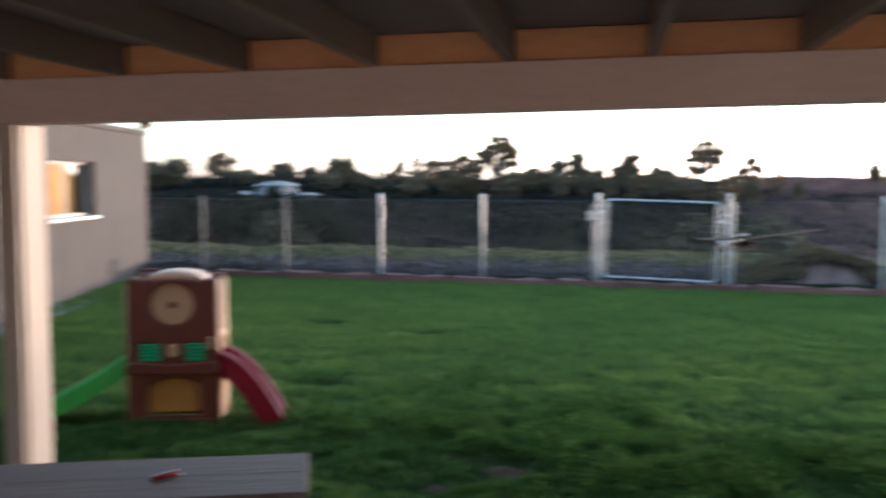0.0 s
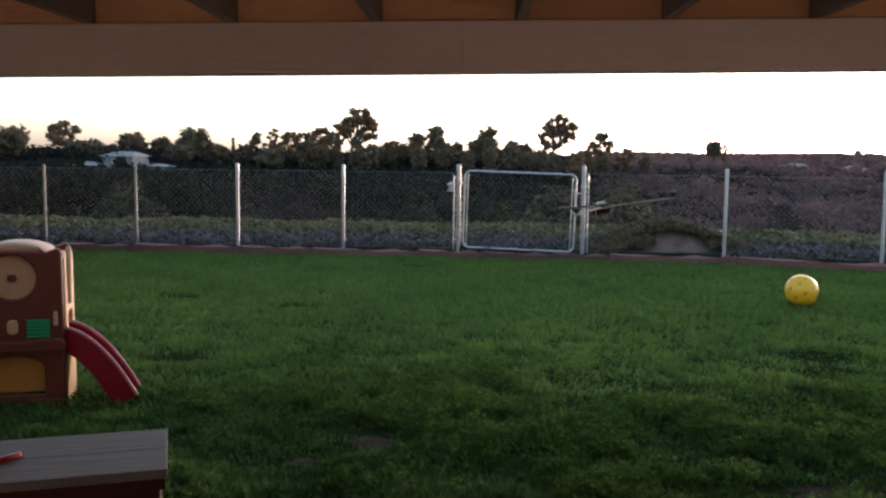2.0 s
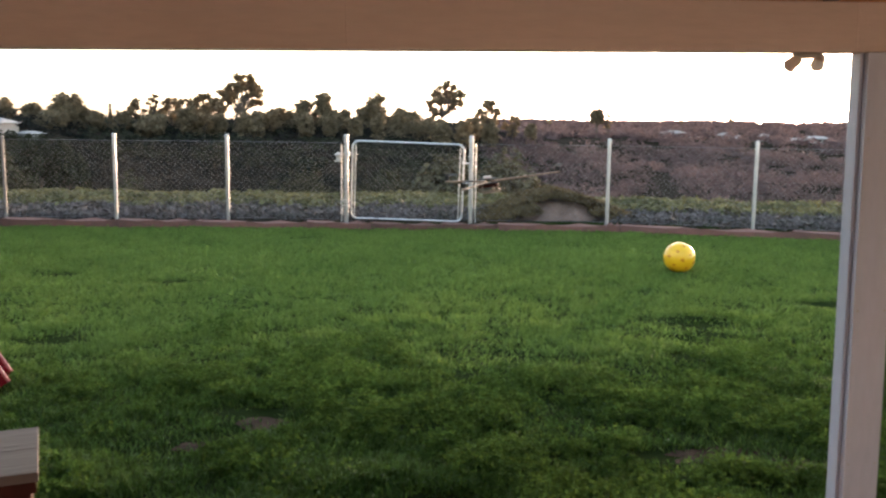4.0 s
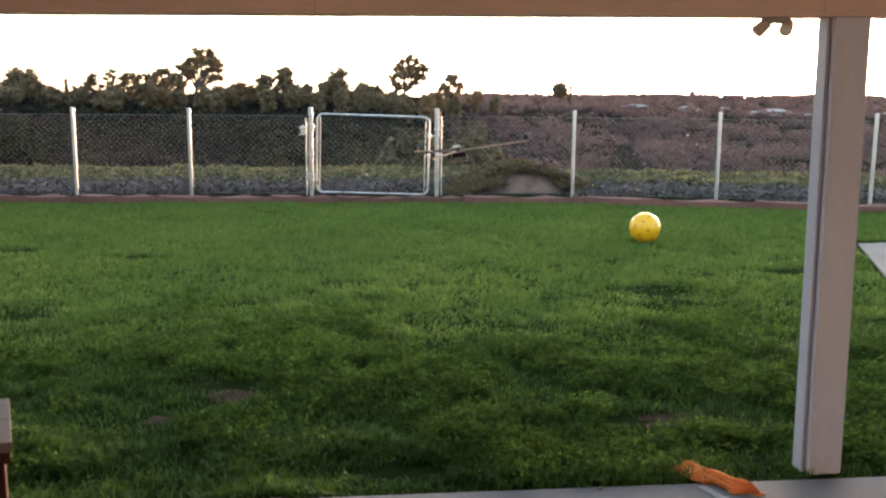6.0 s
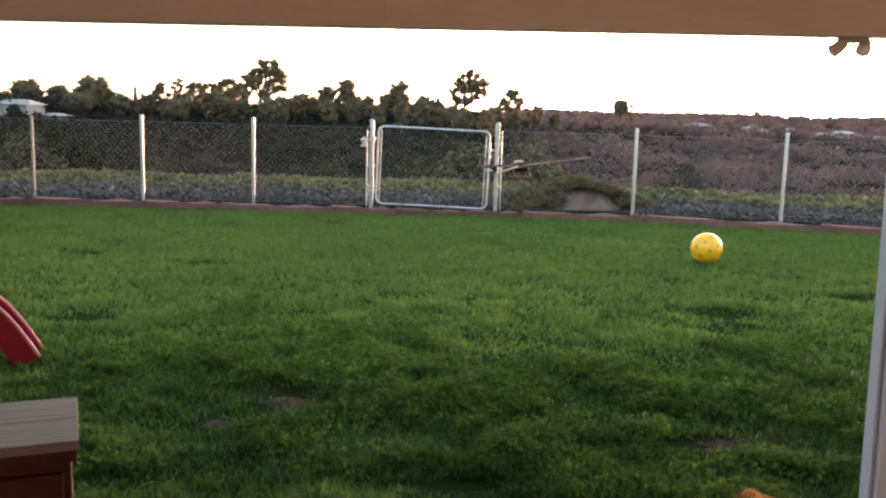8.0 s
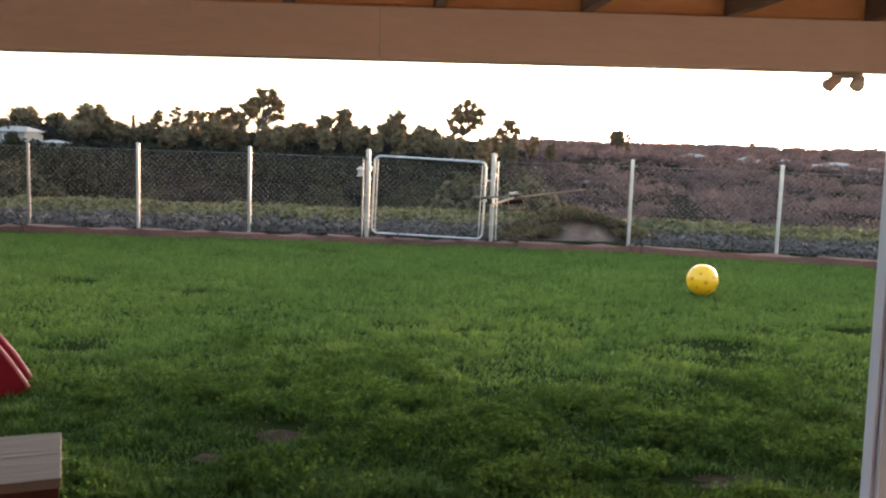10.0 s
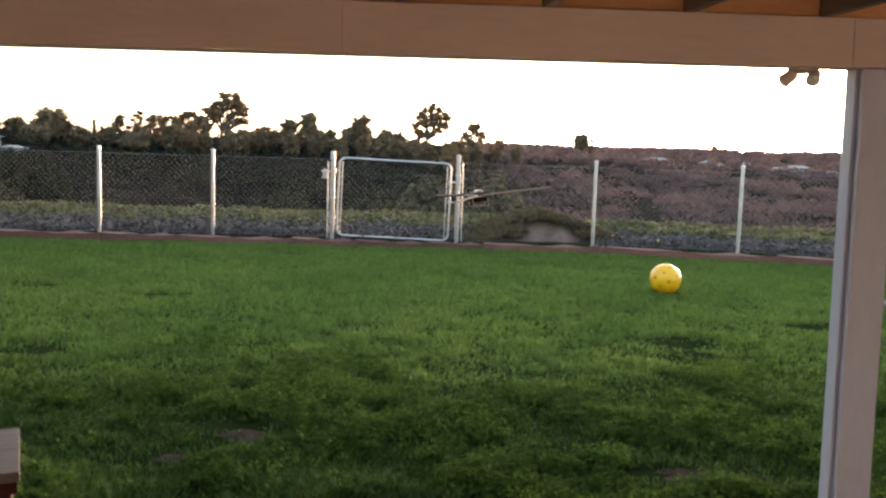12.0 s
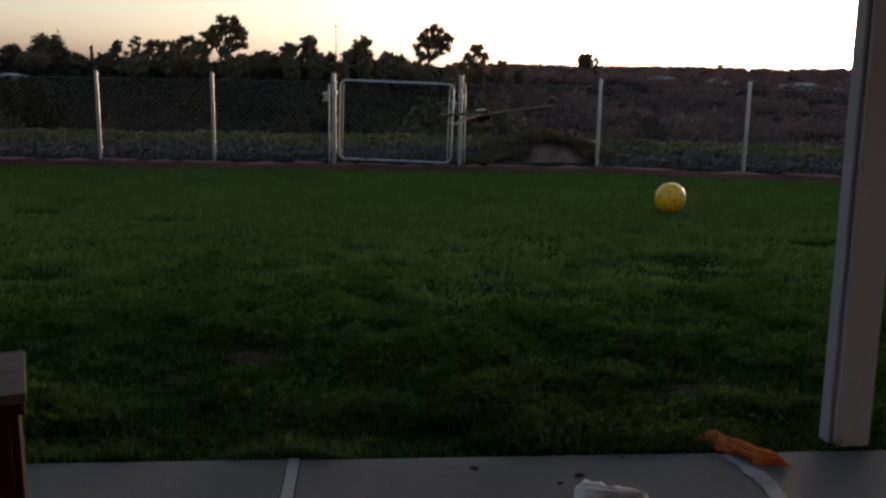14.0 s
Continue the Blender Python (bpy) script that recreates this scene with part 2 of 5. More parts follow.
def put_box(bm, x0, x1, y0, y1, z0, z1, bevel=0.0, m=None):
    got = bmesh.ops.create_cube(bm, size=1)["verts"]
    for v in got:
        v.co = Vector(((x0 + x1) / 2 + v.co.x * (x1 - x0), (y0 + y1) / 2 + v.co.y * (y1 - y0), (z0 + z1) / 2 + v.co.z * (z1 - z0)))
    if m:
        bmesh.ops.transform(bm, matrix=m, verts=got)
    if bevel:
        edges = list({e for v in got for e in v.link_edges})
        bmesh.ops.bevel(bm, geom=edges, offset=bevel, segments=2, affect="EDGES", profile=0.5)
    return bm


def box(*dims, bevel=0.0, m=None):
    return put_box(bmesh.new(), *dims, bevel=bevel, m=m)


def put_tube(bm, pts, r, n=10, caps=True):
    """A round tube along points; r is one radius or one for each point."""
    pts = [Vector(p) for p in pts]
    rs = r if isinstance(r, (list, tuple)) else [r] * len(pts)
    rings, side = [], None
    for i, p in enumerate(pts):
        d = (pts[min(i + 1, len(pts) - 1)] - pts[max(i - 1, 0)]).normalized()
        if side is None:
            side = d.orthogonal().normalized()
        side = (side - d * side.dot(d)).normalized()
        up = d.cross(side)
        rings.append([bm.verts.new(p + (side * math.cos(a) + up * math.sin(a)) * rs[i]) for a in (2 * math.pi * k / n for k in range(n))])
    for a, b in zip(rings, rings[1:]):
        for k in range(n):
            bm.faces.new((a[k], a[(k + 1) % n], b[(k + 1) % n], b[k]))
    if caps:
        bm.faces.new(rings[0])
        bm.faces.new(rings[-1])
    return bm


def tube(pts, r, n=10, caps=True):
    return put_tube(bmesh.new(), pts, r, n, caps)


def lathe(profile, n=20):
    """Turns (radius, z) pairs round the z axis."""
    bm = bmesh.new()
    rings = [[bm.verts.new((max(r, 1e-4) * math.cos(2 * math.pi * k / n), max(r, 1e-4) * math.sin(2 * math.pi * k / n), z)) for k in range(n)] for r, z in profile]
    for a, b in zip(rings, rings[1:]):
        for k in range(n):
            bm.faces.new((a[k], a[(k + 1) % n], b[(k + 1) % n], b[k]))
    bm.faces.new(rings[0])
    bm.faces.new(rings[-1])
    return bm


def plate(outline, holes=(), thick=0.04, bevel=0.006):
    """A plate in the x-z plane, its middle at y = 0, with openings through it."""
    cu = bpy.data.curves.new("plate", "CURVE")
    cu.dimensions, cu.fill_mode, cu.extrude, cu.bevel_depth, cu.bevel_resolution = "2D", "BOTH", thick / 2 - bevel, bevel, 1
    for loop in (outline, *holes):
        s = cu.splines.new("POLY")
        s.points.add(len(loop) - 1)
        for q, (a, b) in zip(s.points, loop):
            q.co = (a, b, 0, 1)
        s.use_cyclic_u = True
    ob = bpy.data.objects.new("plate", cu)
    scene.collection.objects.link(ob)
    dg = bpy.context.evaluated_depsgraph_get()
    me = bpy.data.meshes.new_from_object(ob.evaluated_get(dg))
    bpy.data.objects.remove(ob)
    me.transform(pose(0, 0, 0, 90))
    me.materials.clear()
    return me


def circle(cx, cz, r, n=28):
    return [(cx + r * math.cos(2 * math.pi * k / n), cz + r * math.sin(2 * math.pi * k / n)) for k in range(n)]


def round_rect(x0, x1, z0, z1, r, n=5):
    out = []
    for cx, cz, a0 in ((x1 - r, z1 - r, 0), (x0 + r, z1 - r, 90), (x0 + r, z0 + r, 180), (x1 - r, z0 + r, 270)):
        out += [(cx + r * math.cos(radians(a0 + 90 * k / n)), cz + r * math.sin(radians(a0 + 90 * k / n))) for k in range(n + 1)]
    return out


def leaf_cloud(centres, radii, per, size, rng, shell=0.55, floor=-0.3):
    """Small leaf faces strewn through ellipsoids: the outer part is denser."""
    centres, radii = np.asarray(centres, float), np.asarray(radii, float)
    if np.isscalar(per):
        per = np.full(len(centres), per, int)
    c, r = np.repeat(centres, per, 0), np.repeat(radii, per, 0)
    sz = np.repeat(np.broadcast_to(np.asarray(size, float), len(centres)), per)
    d = rng.normal(size=(len(c), 3))
    d /= np.linalg.norm(d, axis=1)[:, None]
    d[:, 2] = np.where(d[:, 2] < floor, -d[:, 2], d[:, 2])
    p = c + d * r * (shell + (1 - shell) * rng.random((len(c), 1)) ** 0.6)
    nrm = d + rng.normal(size=d.shape) * 0.55
    nrm /= np.linalg.norm(nrm, axis=1)[:, None]
    t = np.cross(nrm, rng.normal(size=d.shape))
    t /= np.linalg.norm(t, axis=1)[:, None]
    b = np.cross(nrm, t)
    s = (sz * (0.6 + 0.8 * rng.random(len(c))))[:, None]
    v = np.stack([p - t * s * 0.6, p + b * s * 0.35, p + t * s * 0.6, p - b * s * 0.35], 1).reshape(-1, 3)
    return v, np.arange(len(v)).reshape(-1, 4)


# ---- ground ----
FENCE_X = [-7.6, -6.03, -4.46, -2.73, -0.98, 0.916, 2.91, 5.105, 7.23, 9.37, 11.5]
FENCE_Y = [15.38, 15.33, 15.27, 15.17, 15.17, 14.97, 14.82, 14.62, 13.89, 13.15, 12.4]


def fence_y(x):
    return np.interp(x, FENCE_X, FENCE_Y)


def lawn_rise(x, y):
    """The lawn climbs a little to the curb."""
    return 0.085 * np.clip((y - 9) / (fence_y(x) - 9), 0, 1) ** 1.5


def ground_z(x, y):
    x, y = np.asarray(x, float), np.asarray(y, float)
    back = y - fence_y(x)
    az = np.degrees(np.arctan2(x - 1.1, np.maximum(y, 1.0)))
    lip = 4.1 + 0.6 * (fractal(x / 6, y / 6, 3) - 0.5)
    crest = np.interp(az, [-40, -24, -12, 8, 16, 24, 34, 60], [100, 104, 140, 165, 190, 230, 260, 260])
    top = np.interp(az, [-40, -22, -12, 6, 16, 26, 40], [0.6, 0.2, 0.0, -0.4, -1.5, -3.5, -3.0])
    z = np.where(back > 0.02, 0.19, lawn_rise(x, y))
    z = z + np.interp(back - lip, [0, 12, 38, 60], [0, -4.2, -9.3, -9.8])
    rise = np.clip((y - 75) / (crest - 75), 0, 1)
    z = z + rise**1.15 * (top + 9.5) * (back > 30)
    far = np.clip((y - crest) / 700, 0, 1)
    z = z + far * np.interp(az, [-40, 0, 14, 24, 34], [4, 3, 2.8, 6.5, 7.5])
    rough = np.clip((y - 28) / 40, 0, 1)
    z = z + rough * (fractal(x / 22, y / 22, 9) - 0.5) * 2.6 * np.where(y > 300, 0.4, 1)
    return z


def build_ground():
    xs = np.unique(np.concatenate([np.linspace(-10, 14, 73), np.linspace(-60, 80, 60), np.linspace(-260, 330, 70), np.linspace(-3000, 3000, 60)]).round(3))
    ys = np.unique(np.concatenate([np.linspace(-40, 11, 18), np.linspace(12, 20, 81), np.linspace(20, 60, 40), np.linspace(60, 330, 110), np.geomspace(330, 4500, 40)]).round(3))
    gx, gy = np.meshgrid(xs, ys)
    v = np.stack([gx.ravel(), gy.ravel(), ground_z(gx, gy).ravel()], 1)
    i = (np.arange(len(ys) - 1)[:, None] * len(xs) + np.arange(len(xs) - 1)[None]).ravel()
    me = mesh_from("ground", v, np.stack([i, i + 1, i + 1 + len(xs), i + len(xs)], 1))
    m = material("soil_and_scrub", (0.014, 0.014, 0.011), (0.044, 0.035, 0.028), scale=0.05, fine=1.2, rough=1.0, bump=0.4, spec=0.0)
    nt = m.node_tree
    n, l = nt.nodes, nt.links
    p = n["Principled BSDF"]
    old = p.inputs["Base Color"].links[0].from_socket
    geo, sep, mr, lawn, ramp, mix = (n.new(k) for k in ("ShaderNodeNewGeometry", "ShaderNodeSeparateXYZ", "ShaderNodeMapRange", "ShaderNodeTexNoise", "ShaderNodeValToRGB", "ShaderNodeMix"))
    l.new(geo.outputs["Position"], sep.inputs[0])
    l.new(sep.outputs["Y"], mr.inputs[0])
    mr.inputs[1].default_value, mr.inputs[2].default_value = 14.95, 15.2
    lawn.inputs["Scale"].default_value, lawn.inputs["Detail"].default_value = 2.2, 8
    l.new(geo.outputs["Position"], lawn.inputs["Vector"])
    ramp.color_ramp.elements[0].position, ramp.color_ramp.elements[0].color = 0.35, (0.012, 0.021, 0.006, 1)
    ramp.color_ramp.elements[1].position, ramp.color_ramp.elements[1].color = 0.7, (0.03, 0.038, 0.014, 1)
    l.new(lawn.outputs["Fac"], ramp.inputs[0])
    mix.data_type = "RGBA"
    l.new(mr.outputs[0], mix.inputs[0])
    l.new(ramp.outputs[0], mix.inputs[6])
    l.new(old, mix.inputs[7])
    l.new(mix.outputs[2], p.inputs["Base Color"])
    ob = part("ground", me, m, smooth=True)
    tagged(ob, "lawn soil that drops beyond the fence into a brushy canyon", "ground", kind="structure")


build_ground()

# ---- patio and its roof ----
slab = thing("patio", pose(0.86, 4.107, 0, 0, 0, -1.7), "grey poured concrete patio slab with a pale joint", "patio", kind="structure")
part("slab", box(-7.9, -0.025, -8.1, 0.003, -0.12, 0.05, bevel=0.008), M_CONCRETE, slab)
part("slab", box(0.025, 8.1, -8.1, -0.004, -0.12, 0.05, bevel=0.008), M_CONCRETE, slab)
part("joint_strip", box(-0.024, 0.024, -8.1, 0.0, -0.12, 0.052), M_JOINT, slab, "pale joint strip")

# the roof rises a little towards one side
ROOF = Matrix.Translation((1.0, 0, 2.081)) @ Matrix.Rotation(-0.0135, 4, "Y") @ Matrix.Translation((-1.0, 0, -2.085))
# unseen wall, set close and kept pale to shape the light under the roof
back = thing("wall_south", pose(0, 0, 0), "plain unseen stucco wall behind the patio, paled to bounce light", "wall", kind="structure")
part("wall_face", box(-7, 9, -1.6, -1.4, -0.1, 2.9), M_BOUNCE_WALL, back)
ceil = part("ceiling", box(-7, 9, -4.0, 4.62, 2.435, 2.475), M_CEIL)
ceil.matrix_world = ROOF
tagged(ceil, "dark plywood patio roof deck above the rafters", "ceiling", kind="structure")


def build_beam():
    ob = thing("roof_beam", ROOF, "tan painted timber beam across the patio posts", "beam", kind="structure")
    part("beam_timber", box(-7, 1.0615, 4.08, 4.215, 2.085, 2.292, bevel=0.004), M_BEAM, ob)
    part("beam_timber", box(1.0615, 3.2015, 4.08, 4.215, 2.085, 2.292, bevel=0.004), M_BEAM, ob)
    part("beam_timber", box(3.2015, 9, 4.08, 4.215, 2.085, 2.292, bevel=0.004), M_BEAM, ob)


build_beam()

rafter_mesh = bpy.data.meshes.new("rafter")
rb = box(-0.021, 0.021, -3.98, 4.55, 2.294, 2.433, bevel=0.004)
rb.to_mesh(rafter_mesh)
rb.free()
rafter_mesh.materials.append(M_RAFTER)
block_mesh = bpy.data.meshes.new("blocking")
rb = box(-0.275, 0.275, 4.125, 4.165, 2.294, 2.43, bevel=0.003)
rb.to_mesh(block_mesh)
rb.free()
block_mesh.materials.append(M_BLOCK)
frame_ob = thing("roof_rafters", ROOF, "dark rafters with orange-brown blocking over the beam", "rafters", kind="structure")
for k in range(-11, 13):
    x = 0.105 + 0.597 * k
    part("rafter", rafter_mesh, M_RAFTER, frame_ob).location.x = x
    part("blocking", block_mesh, M_BLOCK, frame_ob).location.x = x + 0.2985


def patio_post(x, label, mat, xa, xb, yb, lean=0.0):
    """A boxed timber post: core, face board and side boards with a groove between them."""
    ob = thing("patio_post", pose(x, 4.145, 0.05, 0, lean, 0), label, "post", "patio posts")
    top = 2.029 + 0.0135 * (x - 1)
    part("core", box(xa + 0.02, xb - 0.019, -0.055, yb - 0.01, 0, top), mat, ob, "darker recessed post core")
    part("face_board", box(xa + 0.012, xb - 0.003, -0.078, -0.057, 0, top, bevel=0.004), mat, ob)
    part("side_board", box(xa, xa + 0.018, -0.035, yb, 0, top, bevel=0.004), mat, ob)
    part("side_board", box(xb - 0.018, xb, -0.035, yb, 0, top, bevel=0.004), mat, ob)
    part("back_board", box(xa + 0.019, xb - 0.019, yb - 0.009, yb + 0.007, 0, top, bevel=0.004), mat, ob)
    for z in (0.25, 0.95, 1.7):
        for sx in (xa + 0.03, xb - 0.023):
            part("nail_head", tube([(sx, -0.0785, z), (sx, -0.0805, z)], 0.004, 8), M_GREY, ob)
    return ob


patio_post(3.37, "white painted boxed timber post at the patio edge", M_POST, -0.1, 0.077, 0.045, -0.9)
patio_post(-1.64, "tan painted timber post beside the grey cabinet", M_POSTTAN, -0.09, 0.025, 0.145)


def floodlight(x, label, size=1.0):
    ob = thing("floodlight", pose(x, 4.15, 2.081 + 0.0135 * (x - 1)) @ Matrix.Scale(size, 4), label, "light", "floodlights under the beam")
    part("base_plate", lathe([(0.055, 0), (0.062, -0.006), (0.062, -0.014), (0.03, -0.024)], 20), M_GREY, ob)
    for sx, aim in ((-0.034, (-0.62, 0.35, -0.6)), (0.062, (-0.5, -0.62, -0.5))):
        part("arm", tube([(sx * 0.4, 0, -0.012), (sx * 0.8, 0.004, -0.02), (sx, 0.008, -0.026)], 0.011, 8), M_GREY, ob)
        turn = Matrix.Translation((sx, 0.008, -0.024)) @ Vector(aim).to_track_quat("-Z", "Y").to_matrix().to_4x4()
        bm = lathe([(0.014, 0.012), (0.024, 0.006), (0.027, -0.012), (0.029, -0.045), (0.031, -0.05), (0.031, -0.056), (0.027, -0.056)], 20)
        bm.transform(turn)
        head = part("lamp_head", bm, M_LAMP, ob, smooth=True)
        bm = lathe([(0.026, -0.05), (0.026, -0.058), (0.021, -0.064), (0.01, -0.068), (0.001, -0.069)], 20)
        bm.transform(turn)
        part("bulb", bm, M_WHITE, head, "frosted lamp bulb", smooth=True)
    return ob


floodlight(3.02, "pale twin-head floodlight under the beam near the post")
floodlight(-1.0, "pale twin-head floodlight under the beam", 0.5)

# ---- neighbouring house wing ----


def house_wing():
    """A flat-roofed stucco wing; its local x runs along the wall from the far corner, y points outwards."""
    m = Matrix.LocRotScale((-7.32, 15.72, 0), Euler((0, 0, math.atan2(-0.982, 0.191))), None)
    ob = thing("house_wing", m, "beige stucco house wing with a flat roof edge and a window", "house")
    u0, u1, z0, z1, h = 2.55, 4.25, 1.235, 2.07, 2.6
    part("wall", box(0, u0, -0.2, 0, -0.1, h), M_STUCCO_SHADED, ob)
    part("wall", box(u1, 9, -0.2, 0, -0.1, h), M_STUCCO_SHADED, ob)
    part("wall", box(u0, u1, -0.2, 0, -0.1, z0), M_STUCCO_SHADED, ob)
    part("wall", box(u0, u1, -0.2, 0, z1, h), M_STUCCO_SHADED, ob)
    part("wall", box(0, 0.2, -6, -0.2, -0.1, h), M_STUCCO_SHADED, ob)
    part("wall", box(8.8, 9, -6, -0.2, -0.1, h), M_STUCCO_SHADED, ob)
    part("wall", box(0, 9, -6.2, -6, -0.1, h), M_STUCCO_SHADED, ob)
    part("roof", box(-0.03, 9.03, -6.25, 0.03, h, h + 0.09, bevel=0.01), M_STUCCO_SHADED, ob)
    w = part("window", box(u0, u1, -0.17, -0.13, z0, z0 + 0.05), M_GREY, ob)
    part("window_frame", box(u0, u1, -0.17, -0.13, z1 - 0.05, z1), M_GREY, w)
    for x in (u0, (u0 + u1) / 2 - 0.025, u1 - 0.05):
        part("window_frame", box(x, x + 0.05, -0.168, -0.125, z0 + 0.05, z1 - 0.05), M_GREY, w)
    for a, b in ((u0 + 0.05, (u0 + u1) / 2 - 0.025), ((u0 + u1) / 2 + 0.025, u1 - 0.05)):
        part("pane", box(a, b, -0.152, -0.146, z0 + 0.05, z1 - 0.05), M_GLASS, w).visible_shadow = False
    part("reflection_panel", box(u0, u1, -0.32, -0.3, z0 - 0.1, z1 + 0.1), M_REFLECTION, ob, "added amber panel behind the window, coloured as the sunset's reflection")
    part("window_sill", box(u0 - 0.06, u1 + 0.06, -0.2, 0.05, z0 - 0.05, z0, bevel=0.008), M_WHITE, ob, "pale window sill")
    v = part("vent", box(1.62, 1.92, 0.002, 0.02, 0.25, 0.47, bevel=0.004), M_BLACK, ob, "dark grey metal wall vent")
    for k in range(5):
        part("vent_slat", box(1.65, 1.89, 0.021, 0.029, 0.28 + 0.035 * k, 0.295 + 0.035 * k), M_STUCCO_SHADED, v)
    part("footing", box(2.2, 9, 0.004, 0.45, -0.1, 0.04, bevel=0.01), M_CONCRETE, ob, "concrete strip at the wall's foot")


house_wing()

# ---- curb, fence and gate ----
curb = thing("curb", pose(0, 0, 0), "red-brown timber curb edging the lawn under the fence", "curb", kind="structure")


def fence_point(s):
    """A point on the fence line at the run s along it, and its heading."""
    for (xa, ya), (xb, yb) in zip(zip(FENCE_X, FENCE_Y), zip(FENCE_X[1:], FENCE_Y[1:])):
        d = math.hypot(xb - xa, yb - ya)
        if s <= d or xb == FENCE_X[-1]:
            return xa + (xb - xa) * s / d, ya + (yb - ya) * s / d, math.atan2(yb - ya, xb - xa)
        s -= d


def build_curb():
    rng = random.Random(5)
    me = bpy.data.meshes.new("timber")
    bm = box(0, 1, -0.085, 0.085, -0.1, 0, bevel=0.0)
    bmesh.ops.subdivide_edges(bm, edges=[e for e in bm.edges if abs(e.verts[0].co.x - e.verts[1].co.x) > 0.5], cuts=7)
    for v in bm.verts:
        v.co.y += rng.uniform(-0.008, 0.008)
        v.co.z += rng.uniform(-0.007, 0.007) if v.co.z > -0.05 else 0
    bm.to_mesh(me)
    bm.free()
    me.materials.append(M_CURB)
    s = 0.0
    total = 19.8
    lengths = (1.9, 1.25, 1.8, 1.2, 1.75, 1.05, 1.12, 0.9, 1.75, 0.22, 2.6, 2.4, 2.3, 2.0)
    for n, d in enumerate(lengths):
        x, y, a = fence_point(s)
        xe, ye, _ = fence_point(s + d)
        ob = part("timber", me, M_CURB, curb)
        run = math.hypot(xe - x, ye - y)
        h = 0.20 + rng.uniform(-0.012, 0.012)
        ob.matrix_world = Matrix.Translation((x, y - 0.10 + rng.uniform(-0.012, 0.012), h)) @ Matrix.Rotation(math.atan2(ye - y, xe - x), 4, "Z") @ Matrix.Diagonal((run - 0.006, 1.0, 3.0, 1))
        s += d
        if s > total:
            break


build_curb()


def chain_link(x0, y0, x1, y1, z0, z1, w=0.085, r=0.0017):
    """Interlocked zigzag wires between two posts, three-sided."""
    run = math.hypot(x1 - x0, y1 - y0)
    n, k = max(2, int(run / (w / 2))), int((z1 - z0) / (w / 2))
    zs = np.linspace(z0, z1, k + 1)
    i, j = np.meshgrid(np.arange(n), np.arange(k + 1), indexing="ij")
    u = (i + (i + j) % 2) * run / n
    off = np.where((i + j) % 2 == 0, 0.002, -0.002)
    c = np.stack([x0 + (x1 - x0) * u / run - off * (y1 - y0) / run, y0 + (y1 - y0) * u / run + off * (x1 - x0) / run, zs[j]], -1)
    a = np.array([0, 2.094, 4.189])
    ring = np.stack([np.cos(a) * (x1 - x0) / run, np.cos(a) * (y1 - y0) / run, np.sin(a)], -1) * r
    ring2 = np.stack([-np.sin(a) * (y1 - y0) / run, np.sin(a) * (x1 - x0) / run, 0 * a], -1) * r
    v = c[:, :, None, :] + (ring * [1, 1, 0] * 1.0 + ring2)[None, None]
    idx = np.arange(v.shape[0] * v.shape[1] * 3).reshape(v.shape[:3])
    f = [np.stack([idx[:, :-1, q], idx[:, :-1, (q + 1) % 3], idx[:, 1:, (q + 1) % 3], idx[:, 1:, q]], -1).reshape(-1, 4) for q in range(3)]
    return mesh_from("chain_link", v.reshape(-1, 3), np.concatenate(f))


def post_mesh(r, h, mat=None):
    me = bpy.data.meshes.new("post")
    bm = lathe([(r, 0), (r, h - 0.03), (r * 1.12, h - 0.03), (r * 1.12, h - 0.012), (r * 0.8, h), (0.002, h + 0.006)], 14)
    bmesh.ops.recalc_face_normals(bm, faces=bm.faces)
    bm.to_mesh(me)
    bm.free()
    me.materials.append(mat or M_GALV)
    return me


def build_fence():
    ob = thing("chain_link_fence", pose(0, 0, 0), "galvanised chain-link fence on round steel posts", "fence")
    thin, thick, slim = post_mesh(0.029, 1.52), post_mesh(0.036, 1.54), post_mesh(0.024, 1.46, M_DARKGALV)
    for n, (x, y) in enumerate(zip(FENCE_X, FENCE_Y)):
        if n == 0:
            continue
        me = thick if n in (5, 6) else slim if n < 3 else thin
        p = part("post", me, M_DARKGALV if n < 3 else M_GALV, ob, "slim darker grey steel post" if n < 3 else "")
        p.location = (x, y, 0.05)
    for n in range(len(FENCE_X) - 1):
        if n == 5:
            continue
        a, b = (FENCE_X[n], FENCE_Y[n]), (FENCE_X[n + 1], FENCE_Y[n + 1])
        part("wire_mesh", chain_link(*a, *b, 0.22, 1.47), M_WIRE, ob, "diamond wire mesh")
        for z in (0.24, 1.46):
            part("tension_wire", tube([(*a, z), (*b, z)], 0.0025, 5), M_WIRE, ob)
    for n in (5, 6):
        x, y = FENCE_X[n], FENCE_Y[n]
        for z in (0.45, 0.85, 1.25):
            part("tension_band", tube([(x, y, z), (x, y, z + 0.025)], 0.049, 14), M_GALV, ob)
        s = -0.075 if n == 5 else 0.075
        part("tension_bar", tube([(x + s, y, 0.2), (x + s, y, 1.47)], 0.011, 8), M_GALV, ob)


build_fence()


